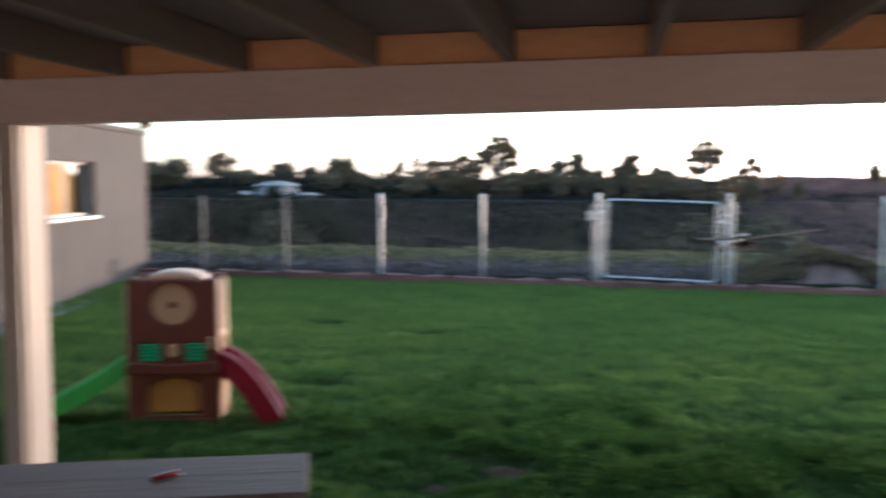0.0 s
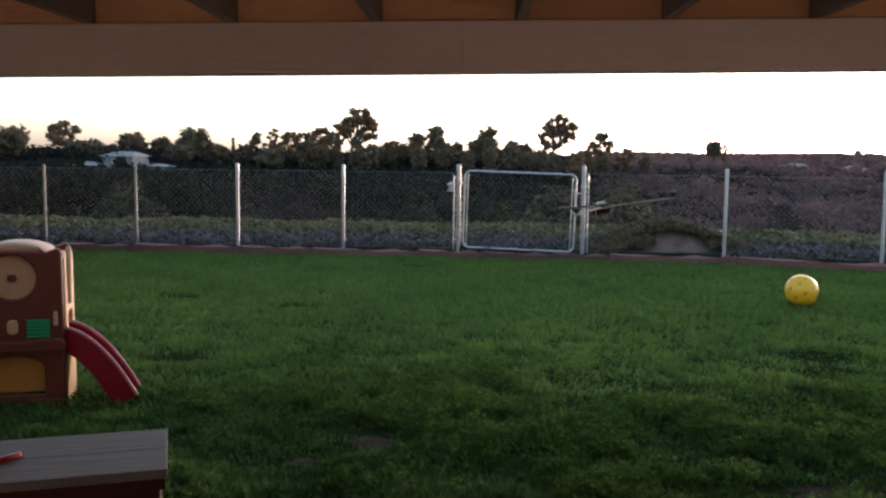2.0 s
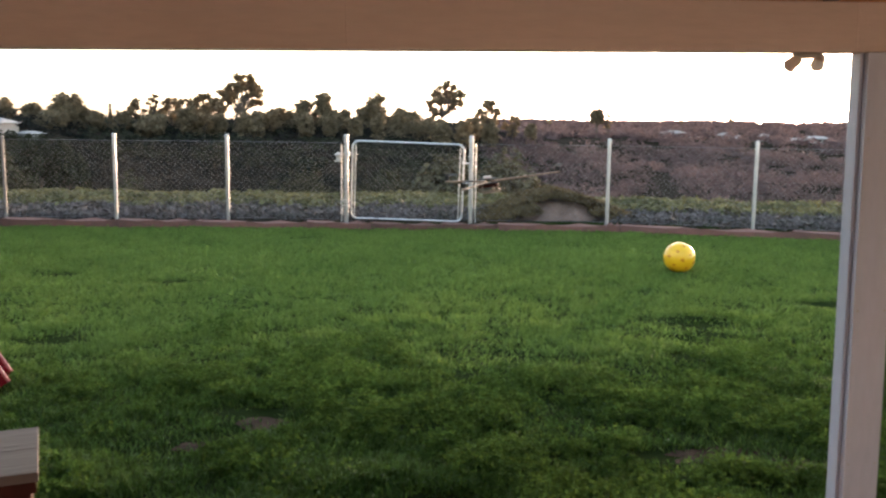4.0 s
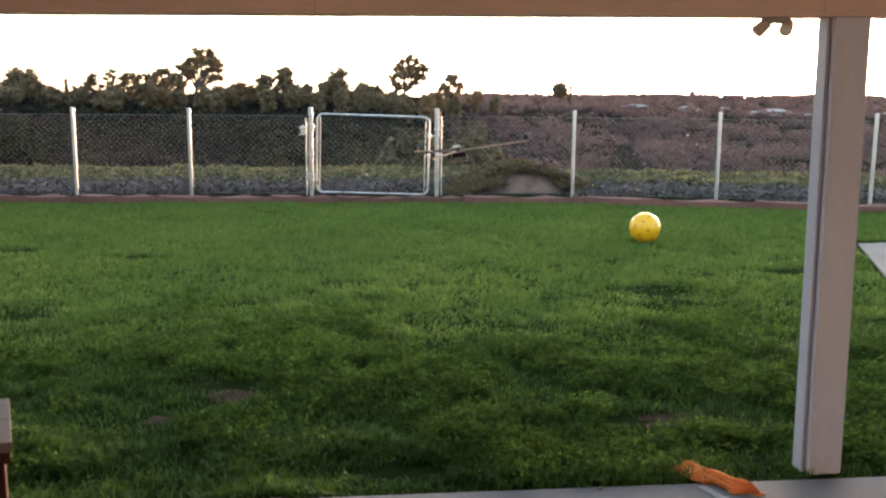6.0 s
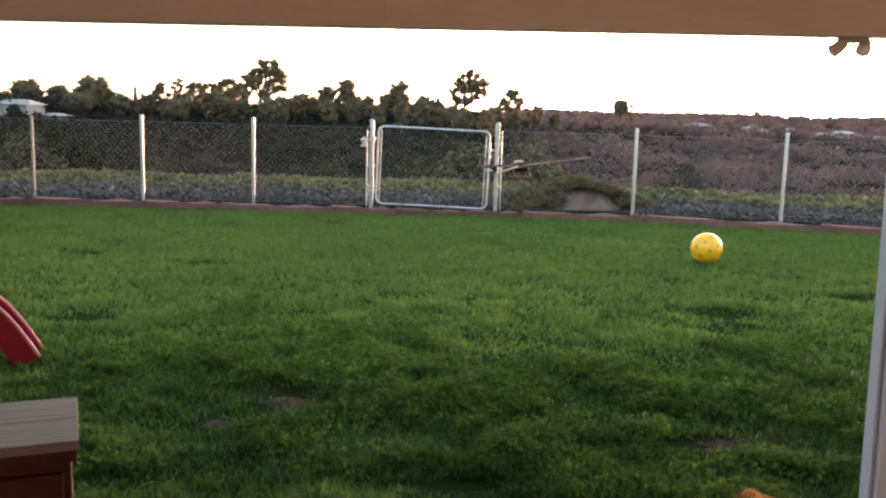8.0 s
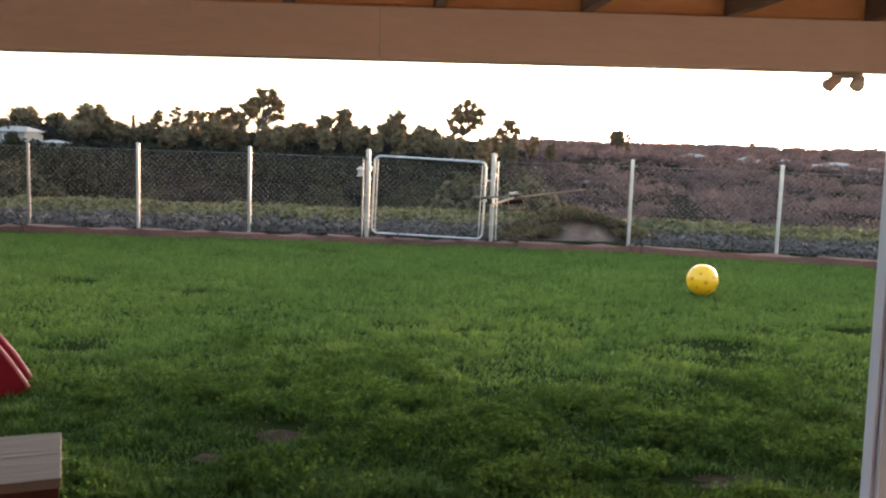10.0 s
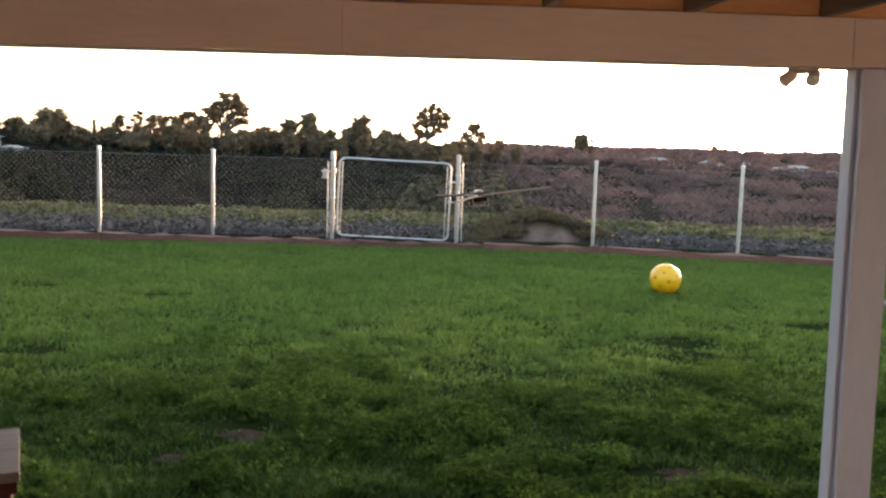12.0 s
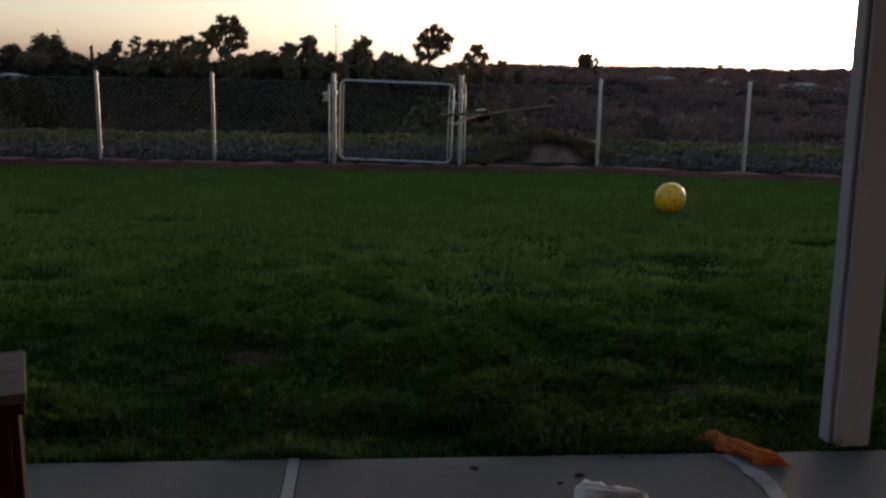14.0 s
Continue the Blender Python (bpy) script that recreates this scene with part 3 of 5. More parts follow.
def build_gate():
    xa, ya, xb, yb = FENCE_X[5], FENCE_Y[5], FENCE_X[6], FENCE_Y[6]
    a = math.atan2(yb - ya, xb - xa)
    run = math.hypot(xb - xa, yb - ya)
    sag = Matrix.Translation((run / 2, 0, 0.8)) @ Matrix.Rotation(radians(1.5), 4, "Y") @ Matrix.Translation((-run / 2, 0, -0.8))
    ob = thing("garden_gate", Matrix.LocRotScale((xa, ya, 0.0), Euler((0, 0, a)), None) @ sag, "closed, slightly sagging chain-link gate with a rounded tube frame", "gate")
    x0, x1, z0, z1 = 0.09, run - 0.13, 0.235, 1.47
    loop = round_rect(x0, x1, z0, z1, 0.1, 6)
    pts = [(x, 0, z) for x, z in loop]
    part("gate_frame", tube(pts + [pts[0], pts[1]], 0.0175, 10, caps=False), M_GALV, ob, smooth=True)
    part("wire_mesh", chain_link(x0 + 0.03, 0, x1 - 0.03, 0, z0 + 0.02, z1 - 0.03), M_WIRE, ob, "diamond wire mesh")
    for x in (x0 + 0.05, x1 - 0.06):
        part("tension_bar", tube([(x, 0.006, z0 + 0.05), (x, 0.006, z1 - 0.05)], 0.009, 8), M_GALV, ob)
    for z in (0.5, 1.27):
        part("hinge", tube([(0.0, 0, z), (x0, 0, z)], 0.013, 8), M_GALV, ob)
        part("hinge_collar", tube([(0, 0, z - 0.03), (0, 0, z + 0.03)], 0.05, 14), M_GALV, ob)
    for z in (0.86, 1.18):
        part("latch", put_box(tube([(x1 - 0.01, -0.01, z), (run, -0.01, z)], 0.011, 8), x1 - 0.03, x1 + 0.03, -0.035, 0.02, z - 0.02, z + 0.025, bevel=0.004), M_GALV, ob)


build_gate()


def bird_feeder():
    ob = thing("bird_feeder", pose(0.795, 14.92, 1.16) @ Matrix.Scale(0.82, 4), "small grey lantern-shaped feeder hung from the gate post", "bird feeder")
    part("tray", lathe([(0.055, 0), (0.075, 0.004), (0.078, 0.02), (0.05, 0.024)], 16), M_GREY, ob)
    part("tank", lathe([(0.045, 0.024), (0.047, 0.03), (0.047, 0.13), (0.03, 0.135)], 16), M_GREY, ob)
    part("roof", lathe([(0.085, 0.13), (0.085, 0.137), (0.02, 0.185), (0.004, 0.195)], 16), M_GREY, ob)
    part("hook", tube([(0, 0, 0.19), (0.0, 0, 0.25), (0.02, 0, 0.31), (0.08, 0.02, 0.34), (0.125, 0.04, 0.33)], 0.006, 6), M_BLACK, ob, "black wire hook")
    part("bracket", put_box(tube([(0.03, 0.01, 0.37), (0.13, 0.04, 0.34)], 0.016, 8), 0.0, 0.06, -0.01, 0.03, 0.345, 0.39, bevel=0.006), M_BLACK, ob, "black bracket on the post top")


bird_feeder()

# ---- toy tower with slides ----


def play_tower():
    ob = thing("toy_climber", pose(-1.965, 6.24, 0, 0, 0, 16), "brown plastic toddler climber with a red slide on the lawn", "play slide")
    w = 0.308
    crown = [(-w, 0), (w, 0), (w, 1.055), (w - 0.02, 1.075), (w - 0.09, 1.055)]
    crown += [(0.235 * math.cos(radians(a)), 1.035 + 0.03 * math.sin(radians(a))) for a in range(0, 181, 20)]
    crown += [(-w + 0.09, 1.055), (-w + 0.02, 1.075), (-w, 1.055)]
    arch = [(0.2, 0.07), (0.2, 0.28)] + [(0.2 * math.cos(radians(a)), 0.28 + 0.085 * math.sin(radians(a))) for a in range(15, 180, 15)] + [(-0.2, 0.28), (-0.2, 0.07)]
    holes = [circle(0, 0.895, 0.165), round_rect(-0.235, -0.085, 0.48, 0.62, 0.02), round_rect(0.085, 0.235, 0.48, 0.62, 0.02), arch]
    for y in (0.03, 0.41):
        p = part("panel", plate(crown, holes, 0.06, 0.012), M_BROWN, ob, "brown moulded end panel")
        p.location.y = y
    part("porthole", plate(circle(0, 0.895, 0.17), (), 0.03, 0.008), M_CREAM, ob, "round cream porthole disc").location.y = 0.055
    part("porthole_knob", plate(round_rect(-0.022, 0.022, 0.87, 0.905, 0.01), (), 0.03, 0.006), M_BROWN, ob).location.y = 0.032
    part("porthole", plate(circle(0, 0.895, 0.17), (), 0.03, 0.008), M_CREAM, ob, "round cream porthole disc").location.y = 0.385
    # raised ledge and plinth of the front
    part("ledge", plate([(-w - 0.01, 0.40), (w + 0.01, 0.40), (w + 0.01, 0.445)] + [(w * math.cos(radians(a)) * 0.98, 0.45 + 0.02 * abs(math.cos(radians(a)) )) for a in range(20, 161, 20)] + [(-w - 0.01, 0.445)], (), 0.05, 0.012), M_BROWN, ob).location.y = -0.012
    part("plinth", box(-w + 0.01, w - 0.01, -0.02, 0.02, 0.0, 0.06, bevel=0.01), M_BROWN, ob)
    for sx in (-1, 1):
        s = part("shutter", box(0.16 * sx - 0.078, 0.16 * sx + 0.078, 0.012, 0.024, 0.475, 0.625), M_GREENP, ob, "green louvred shutter")
        for k in range(5):
            part("louvre", box(0.16 * sx - 0.074, 0.16 * sx + 0.074, -0.008, 0.013, 0.484 + 0.027 * k, 0.500 + 0.027 * k, m=None, bevel=0.003), M_GREENP, s)
        part("jamb", box(0.27 * sx - 0.014, 0.27 * sx + 0.014, -0.012, 0.02, 0.56, 0.66, bevel=0.009), M_CREAM if sx > 0 else M_BROWN, ob)
    part("bell_knob", plate(round_rect(-0.024, 0.024, 0.52, 0.60, 0.02), (), 0.04, 0.01), M_CREAM, ob, "cream moulded knob").location.y = -0.005
    part("inner_panel", box(-0.24, 0.24, 0.075, 0.095, 0.09, 0.38, bevel=0.008), M_YELLOWP, ob, "mustard inner panel")
    part("deck", box(-w + 0.02, w - 0.02, 0.06, 0.38, 0.42, 0.46, bevel=0.01), M_BROWN, ob)
    side = [(0.04, 0.0), (0.40, 0.0), (0.40, 1.0), (0.36, 1.04), (0.33, 0.66), (0.11, 0.66), (0.08, 1.04), (0.04, 1.0)]
    for sx in (-1, 1):
        me = plate(side, (round_rect(0.11, 0.33, 0.46, 0.64, 0.05),), 0.045, 0.012)
        me.transform(pose(sx * (w + 0.005), 0, 0, 0, 0, 90))
        part("side_panel", me, M_CREAM, ob, "cream moulded side panel")
    # arched cream canopy between the end panels
    dome = [(0.235 * math.cos(radians(a)), 0.985 + 0.118 * math.sin(radians(a)) ** 0.8) for a in range(0, 181, 5)]
    part("canopy", plate(dome, (), 0.33, 0.02), M_CREAM, ob, "arched cream roof").location.y = 0.225


    def chute(name, mat, pts, y0, y1, wall, label, depth, skew=0.0, rim_mat=M_LIME):
        """A trough along points in the x-z plane, with side walls that reach down to depth below the bed."""
        bm = bmesh.new()
        prof = [(y0, wall), (y0, -depth), (y0 + 0.03, -depth), (y0 + 0.03, 0), (y1 - 0.03, 0), (y1 - 0.03, -depth), (y1, -depth), (y1, wall), (y1 - 0.012, wall + 0.012), (y1 - 0.03, wall), (y1 - 0.034, 0.02), (y0 + 0.034, 0.02), (y0 + 0.03, wall), (y0 + 0.012, wall + 0.012)]
        rings = []
        for i, (x, z) in enumerate(pts):
            xa, za = pts[max(i - 1, 0)]
            xb, zb = pts[min(i + 1, len(pts) - 1)]
            d = math.hypot(xb - xa, zb - za)
            nx, nz = -(zb - za) / d, (xb - xa) / d
            if nz < 0:
                nx, nz = -nx, -nz
            rings.append([bm.verts.new((x + nx * q, y - skew * (abs(x) - 0.28), max(z + nz * q, 0.003))) for y, q in prof])
        rims = {k: [r[k].co.copy() for r in rings] for k in (13, 8)}
        for a, b in zip(rings, rings[1:]):
            for k in range(len(prof)):
                bm.faces.new((a[k], a[(k + 1) % len(prof)], b[(k + 1) % len(prof)], b[k]))
        bm.faces.new(rings[0])
        bm.faces.new(rings[-1])
        ob_chute = part(name, bm, mat, ob, label, smooth=False)
        for k in (13, 8):
            part("rim", tube(rims[k], 0.013, 8), rim_mat, ob_chute, smooth=True)
        return ob_chute

    arc = []
    for k in range(15):
        q = k / 14
        arc.append((0.28 + 0.45 * q, 0.47 - 0.01 * q - 0.42 * q**1.9))
    chute("slide", M_RED, arc, 0.04, 0.31, 0.06, "curved red plastic slide", 0.09, 0.34, M_RIM)
    line = [(-0.30 - 0.75 * k / 8, 0.46 - 0.42 * k / 8 - 0.03 * math.sin(math.pi * k / 8)) for k in range(9)]
    chute("ramp", M_LIME, line, 0.07, 0.37, 0.05, "light green climbing ramp", 0.05)


play_tower()

# ---- cabinet and the small things ----


def cabinet():
    a = radians(18.5)
    ob = thing("cabinet", Matrix.LocRotScale((0.289, 2.668, 0.05), Euler((0, 0, a)), None), "dark red wooden cabinet with a weathered grey plank top", "cabinet")
    w, d, h = 1.25, 0.378, 0.843
    n = 2
    for k in range(n):
        part("top_plank", box(-w, 0, d * k / n + 0.0002, d * (k + 1) / n - 0.0002, h - 0.026, h, bevel=0.0012), M_TOP, ob, "weathered grey plank")
    part("top_rim", box(-w + 0.01, -0.006, 0.012, d - 0.012, h - 0.06, h - 0.027), M_CABINET, ob)
    part("body", box(-w + 0.03, -0.02, 0.03, d - 0.02, 0.0, h - 0.061, bevel=0.004), M_CABINET, ob)
    for k in range(2):
        x1 = -0.04 - 0.59 * k
        dr = part("drawer", box(x1 - 0.56, x1, 0.014, 0.029, h - 0.26, h - 0.09, bevel=0.005), M_CABINET, ob)
        part("label_plate", box(x1 - 0.33, x1 - 0.17, 0.008, 0.0135, h - 0.155, h - 0.115, bevel=0.002), M_PALE, dr, "pale plate on the drawer")
        part("door", box(x1 - 0.56, x1, 0.014, 0.029, 0.05, h - 0.29, bevel=0.005), M_CABINET, ob)


cabinet()


def pocket_knife():
    ob = thing("pocket_knife", pose(-0.165, 2.70, 0.893, 0, 0, 58), "small red pocket knife lying on the grey plank top", "pocket knife")
    part("scale", put_tube(bmesh.new(), [(-0.043, 0, 0.009), (-0.038, 0, 0.009), (0, 0, 0.0095), (0.034, 0, 0.009), (0.04, 0, 0.009)], [0.004, 0.0085, 0.009, 0.0085, 0.005], 12), M_RED, ob, smooth=True)
    part("liner", box(-0.042, 0.041, -0.002, 0.002, 0.003, 0.019, bevel=0.001), M_GALV, ob, "steel liner")
    part("key_ring", tube([(0.045 + 0.008 * math.cos(q), 0.008 * math.sin(q), 0.003) for q in [k * math.pi / 6 for k in range(13)]], 0.0012, 6), M_GALV, ob)


pocket_knife()


def ball():
    r = 0.187
    ob = thing("play_ball", pose(4.985, 10.92, 0.022), "yellow rubber ball with small orange stars on the grass", "ball")
    bm = bmesh.new()
    bmesh.ops.create_uvsphere(bm, u_segments=40, v_segments=24, radius=r, matrix=Matrix.Translation((0, 0, r)))
    part("skin", bm, M_BALL, ob, smooth=True)
    rng = random.Random(3)
    for k in range(30):
        z = 1 - 2 * (k + 0.5) / 30
        a = k * 2.39996
        d = Vector((math.sqrt(1 - z * z) * math.cos(a), math.sqrt(1 - z * z) * math.sin(a), z))
        s = 0.05 if k % 3 else 0.066
        q = d.to_track_quat("Z", "Y").to_matrix().to_4x4() @ Matrix.Rotation(rng.uniform(0, 6), 4, "Z")
        bm = bmesh.new()
        star = []
        for j in range(10):
            rr = s * (0.5 if j % 2 == 0 else 0.24)
            v = q @ Vector((rr * math.cos(j * math.pi / 5), rr * math.sin(j * math.pi / 5), r))
            star.append(bm.verts.new(v.normalized() * (r + 0.0012) + Vector((0, 0, r))))
        c = bm.verts.new(d * (r + 0.0016) + Vector((0, 0, r)))
        for j in range(10):
            bm.faces.new((c, star[j], star[(j + 1) % 10]))
        part("star", bm, M_STAR, ob)
    part("valve", lathe([(0.012, 2 * r - 0.001), (0.012, 2 * r + 0.002), (0.004, 2 * r + 0.003)], 10), M_BALL, ob)


ball()


def crumpled(name, m, length, width, rise, seed, mat, label, category, nx=80, ny=100, pleats=6.0):
    """A thin crumpled sheet lying on the slab: folds run along its length."""
    u, v = np.meshgrid(np.linspace(0, 1, nx), np.linspace(0, 1, ny), indexing="ij")
    half = width * np.interp(u, (0, 0.12, 0.3, 0.42, 0.6, 0.85, 1), (0.62, 0.66, 0.6, 0.42, 0.46, 0.38, 0.2)) * (1 - 0.75 * np.clip((u - 0.75) / 0.25, 0, 1))
    x = (u - 0.5) * length + 0.02 * smooth_noise(u * 6, v * 5, seed)
    y = (v - 0.5) * 2 * half + 0.06 * width * np.sin(u * 7) + 0.02 * (smooth_noise(u * 9, v * 9, seed + 2) - 0.5)
    wave = pleats * v + 0.35 * np.sin(u * 4 + seed) + 0.7 * smooth_noise(u * 3, v * 1.5, seed + 4)
    fold = np.abs(np.sin(wave * math.pi)) ** 0.6 * (0.6 + 0.55 * smooth_noise(u * 4, v * 7, seed + 7))
    edge = np.clip(np.minimum(v, 1 - v) * 9, 0.06, 1) * np.clip(np.minimum(u, 1 - u) * 9, 0.1, 1)
    z = 0.004 + rise * edge * (0.55 * np.sin(math.pi * v) + 0.45 * fold)
    y = y + width * 0.55 * (smooth_noise(u * 9, v * 2, seed + 12) - 0.5) * np.abs(v - 0.5) * 2
    idx = np.arange(nx * ny).reshape(nx, ny)
    f = np.stack([idx[:-1, :-1], idx[1:, :-1], idx[1:, 1:], idx[:-1, 1:]], -1).reshape(-1, 4)
    top = np.stack([x, y, z], -1).reshape(-1, 3)
    low = np.stack([x, y, np.maximum(z - 0.004, 0.0005)], -1).reshape(-1, 3)
    rim = np.concatenate([idx[:, 0], idx[-1, 1:], idx[-2::-1, -1], idx[0, -2:0:-1]])
    nxt = np.roll(rim, -1)
    n = nx * ny
    me = mesh_from(name, np.concatenate([top, low]), np.concatenate([f, f[:, ::-1] + n, np.stack([rim, rim + n, nxt + n, nxt], -1)]))
    ob = part(name, me, mat, smooth=True)
    ob.matrix_world = m
    return tagged(ob, label, category)


crumpled("cleaning_cloth", pose(2.822, 4.06, 0.052, 0, 0, -54), 0.43, 0.12, 0.04, 11, M_CLOTH, "crumpled orange cloth at the patio edge", "cloth", 70, 110, 6.5)
crumpled("crumpled_paper", pose(2.10, 3.60, 0.052, 0, 0, -18), 0.30, 0.17, 0.07, 23, M_PAPER, "white crumpled paper on the concrete", "paper", 30, 18)


def spill():
    rng = random.Random(8)
    bm = bmesh.new()
    left, right = [], []
    for k in range(15):
        q = k / 14
        y = 4.0 - 0.75 * q
        x = 2.735 + 0.05 * math.sin(q * 5) + 0.05 * q
        h = 0.028 + 0.035 * q + rng.uniform(-0.012, 0.012)
        left.append(bm.verts.new((x - h, y, 0.0545)))
        right.append(bm.verts.new((x + h, y + rng.uniform(-0.01, 0.01), 0.0545)))
    for k in range(14):
        bm.faces.new((left[k], right[k], right[k + 1], left[k + 1]))
    tagged(part("paint_spill", bm, M_SPILL), "pale dried spill on the patio concrete", "stain")


spill()
for k, (x, y, s) in enumerate(((2.05, 3.87, 0.022), (1.62, 3.97, 0.018), (2.28, 4.03, 0.014), (1.95, 3.80, 0.012))):
    bm = bmesh.new()
    bmesh.ops.create_icosphere(bm, subdivisions=2, radius=s)
    for v in bm.verts:
        v.co *= 1 + 0.3 * noise.noise(v.co * 60 + Vector((k * 3, 0, 0)))
        v.co.z *= 0.35
    ob = part("dirt_clod", bm, M_DIRT)
    ob.location = (x, y, 0.052 + s * 0.22)
    tagged(ob, "small dark clod of soil on the concrete", "soil", "clods on the patio")

M_PAD = material("pad_concrete", (0.185, 0.18, 0.176), (0.145, 0.14, 0.137), scale=2, fine=70, spec=0.2, rough=0.95, bump=0.2)
pad = thing("concrete_pad", pose(0, 0, 0), "pale concrete pad in the lawn near the fence", "pad", kind="structure")
bm = bmesh.new()
loop = [(6.52, 8.3), (13.5, 8.1), (13.5, 11.1), (7.6, 10.6)]
low, high = [bm.verts.new((x, y, -0.05)) for x, y in loop], [bm.verts.new((x, y, 0.03)) for x, y in loop]
bm.faces.new(high)
for k in range(4):
    bm.faces.new((low[k], low[(k + 1) % 4], high[(k + 1) % 4], high[k]))
part("slab", bm, M_PAD, pad)


def tricopter():
    """A home-made drone: two plates, three wooden arms, motors and propellers at rest."""
    ob = thing("drone", pose(1.97, 6.35, 1.40, 0, -7, 8), "home-made wooden-armed tricopter drone hovering over the lawn", "drone")
    part("body_plate", box(-0.06, 0.06, -0.045, 0.045, -0.004, 0.002, bevel=0.002), M_BLACK, ob)
    part("body_plate", box(-0.055, 0.055, -0.04, 0.04, 0.026, 0.031, bevel=0.002), M_BLACK, ob)
    part("battery", box(-0.065, 0.065, -0.022, 0.022, -0.03, -0.005, bevel=0.005), M_CABINET, ob, "dark red battery pack")
    part("flight_board", box(-0.025, 0.025, -0.022, 0.022, 0.032, 0.046, bevel=0.003), M_GREY, ob, "grey circuit board")
    for n, (ang, length) in enumerate(((4, 0.52), (118, 0.42), (232, 0.42))):
        a = radians(ang)
        d, s = Vector((math.cos(a), math.sin(a), 0)), Vector((-math.sin(a), math.cos(a), 0))
        rot = Matrix.Rotation(a, 4, "Z")
        arm = part("arm", box(0.02, length, -0.006, 0.006, 0.004, 0.016, bevel=0.002, m=rot), M_ARM, ob, "pale wooden arm")
        tip = d * (length - 0.012)
        part("motor", tube([tip + Vector((0, 0, 0.02)), tip + Vector((0, 0, 0.052))], 0.015, 14), M_BLACK, arm, "black motor")
        bm = bmesh.new()
        turn = Matrix.Translation(tip + Vector((0, 0, 0.056))) @ Matrix.Rotation(0.9 + n * 1.3, 4, "Z")
        for side in (1, -1):
            secs = []
            for r, c, tw in ((0.006, 0.006, 0.5), (0.035, 0.013, 0.45), (0.08, 0.011, 0.3), (0.118, 0.005, 0.2)):
                secs.append([bm.verts.new(turn @ Vector((side * r, side * q * c * math.cos(tw), q * c * math.sin(tw) + h))) for q, h in ((-1, 0), (0, 0.0018), (1, 0), (0, -0.0008))])
            for p, q in zip(secs, secs[1:]):
                for k in range(4):
                    bm.faces.new((p[k], p[(k + 1) % 4], q[(k + 1) % 4], q[k]))
            bm.faces.new(secs[-1])
            bm.faces.new(secs[0])
        part("propeller", bm, M_BLACK, arm)
    for s in (-1, 1):
        part("skid", tube([(-0.05, 0.03 * s, -0.004), (-0.055, 0.05 * s, -0.06), (0.055, 0.05 * s, -0.06), (0.05, 0.03 * s, -0.004)], 0.004, 6), M_ARM, ob)


tricopter()

# ---- lawn ----
BARE = ((0.55, 5.65, 0.22, 0.15), (0.2, 5.27, 0.15, 0.1), (3.12, 4.95, 0.42, 0.21), (3.52, 4.77, 0.32, 0.15), (8.9, 7.6, 0.8, 0.3), (-1.05, 13.3, 0.3, 0.2), (0.38, 13.85, 0.32, 0.2))
DARK = ((4.18, 8.15, 0.36, 0.3), (4.1, 7.62, 0.3, 0.22), (3.73, 7.0, 0.22, 0.16), (2.72, 4.95, 0.3, 0.12), (-1.36, 7.75, 0.3, 0.2), (-0.9, 10.4, 0.22, 0.16), (-2.3, 10.9, 0.2, 0.16), (1.76, 6.45, 0.28, 0.16), (2.5, 6.2, 0.3, 0.14), (1.43, 5.5, 0.3, 0.12), (1.45, 4.42, 0.4, 0.1), (0.45, 5.85, 0.35, 0.12), (5.9, 9.0, 0.4, 0.2))


def spots(x, y, list_of, seed=0):
    """How far points lie inside soft-edged ellipses."""
    out = np.zeros_like(x)
    wob = 0.6 + 0.8 * fractal(x * 5, y * 5, 40 + seed)
    for cx, cy, rx, ry in list_of:
        out = np.maximum(out, np.clip(1.35 - np.hypot((x - cx) / rx, (y - cy) / ry) * wob, 0, 1))
    return out


def blades(x, y, h, w, rng, bend=0.5, tri=True):
    """Grass blades at points: a bent two-piece strip each, or a single triangle."""
    n = len(x)
    a = rng.random(n) * 2 * math.pi
    dx, dy = np.cos(a), np.sin(a)
    lean = rng.random(n) ** 0.8 * bend * h
    b = rng.random(n) * 2 * math.pi
    z = np.zeros(n)
    ground = lawn_rise(x, y)
    base = np.stack([x, y, ground], 1)
    sidev = np.stack([dx, dy, z], 1) * (w / 2)[:, None]
    tip = base + np.stack([np.cos(b) * lean, np.sin(b) * lean, h * (1 - 0.25 * (lean / np.maximum(h, 1e-4)) ** 2)], 1)
    if tri:
        v = np.stack([base - sidev, base + sidev, tip], 1).reshape(-1, 3)
        return v, np.arange(3 * n).reshape(-1, 3)
    mid = base + np.stack([np.cos(b) * lean * 0.3, np.sin(b) * lean * 0.3, h * 0.58], 1)
    v = np.stack([base - sidev, base + sidev, mid + sidev * 0.8, mid - sidev * 0.8, tip], 1).reshape(-1, 3)
    k = np.arange(n)[:, None] * 5
    f = np.concatenate([k + [0, 1, 2], k + [0, 2, 3], k + [3, 2, 4]])
    return v, f


def hummock(x, y):
    """The uneven tufts of the lawn near the patio, 0 in the dips and 1 on the tops."""
    return np.clip((fractal(x * 2.6, y * 3.6, 88) - 0.34) * 3.6, 0, 1) * np.interp(y, (6.5, 9.5), (1, 0.35)) + np.interp(y, (6.5, 9.5), (0, 0.5))


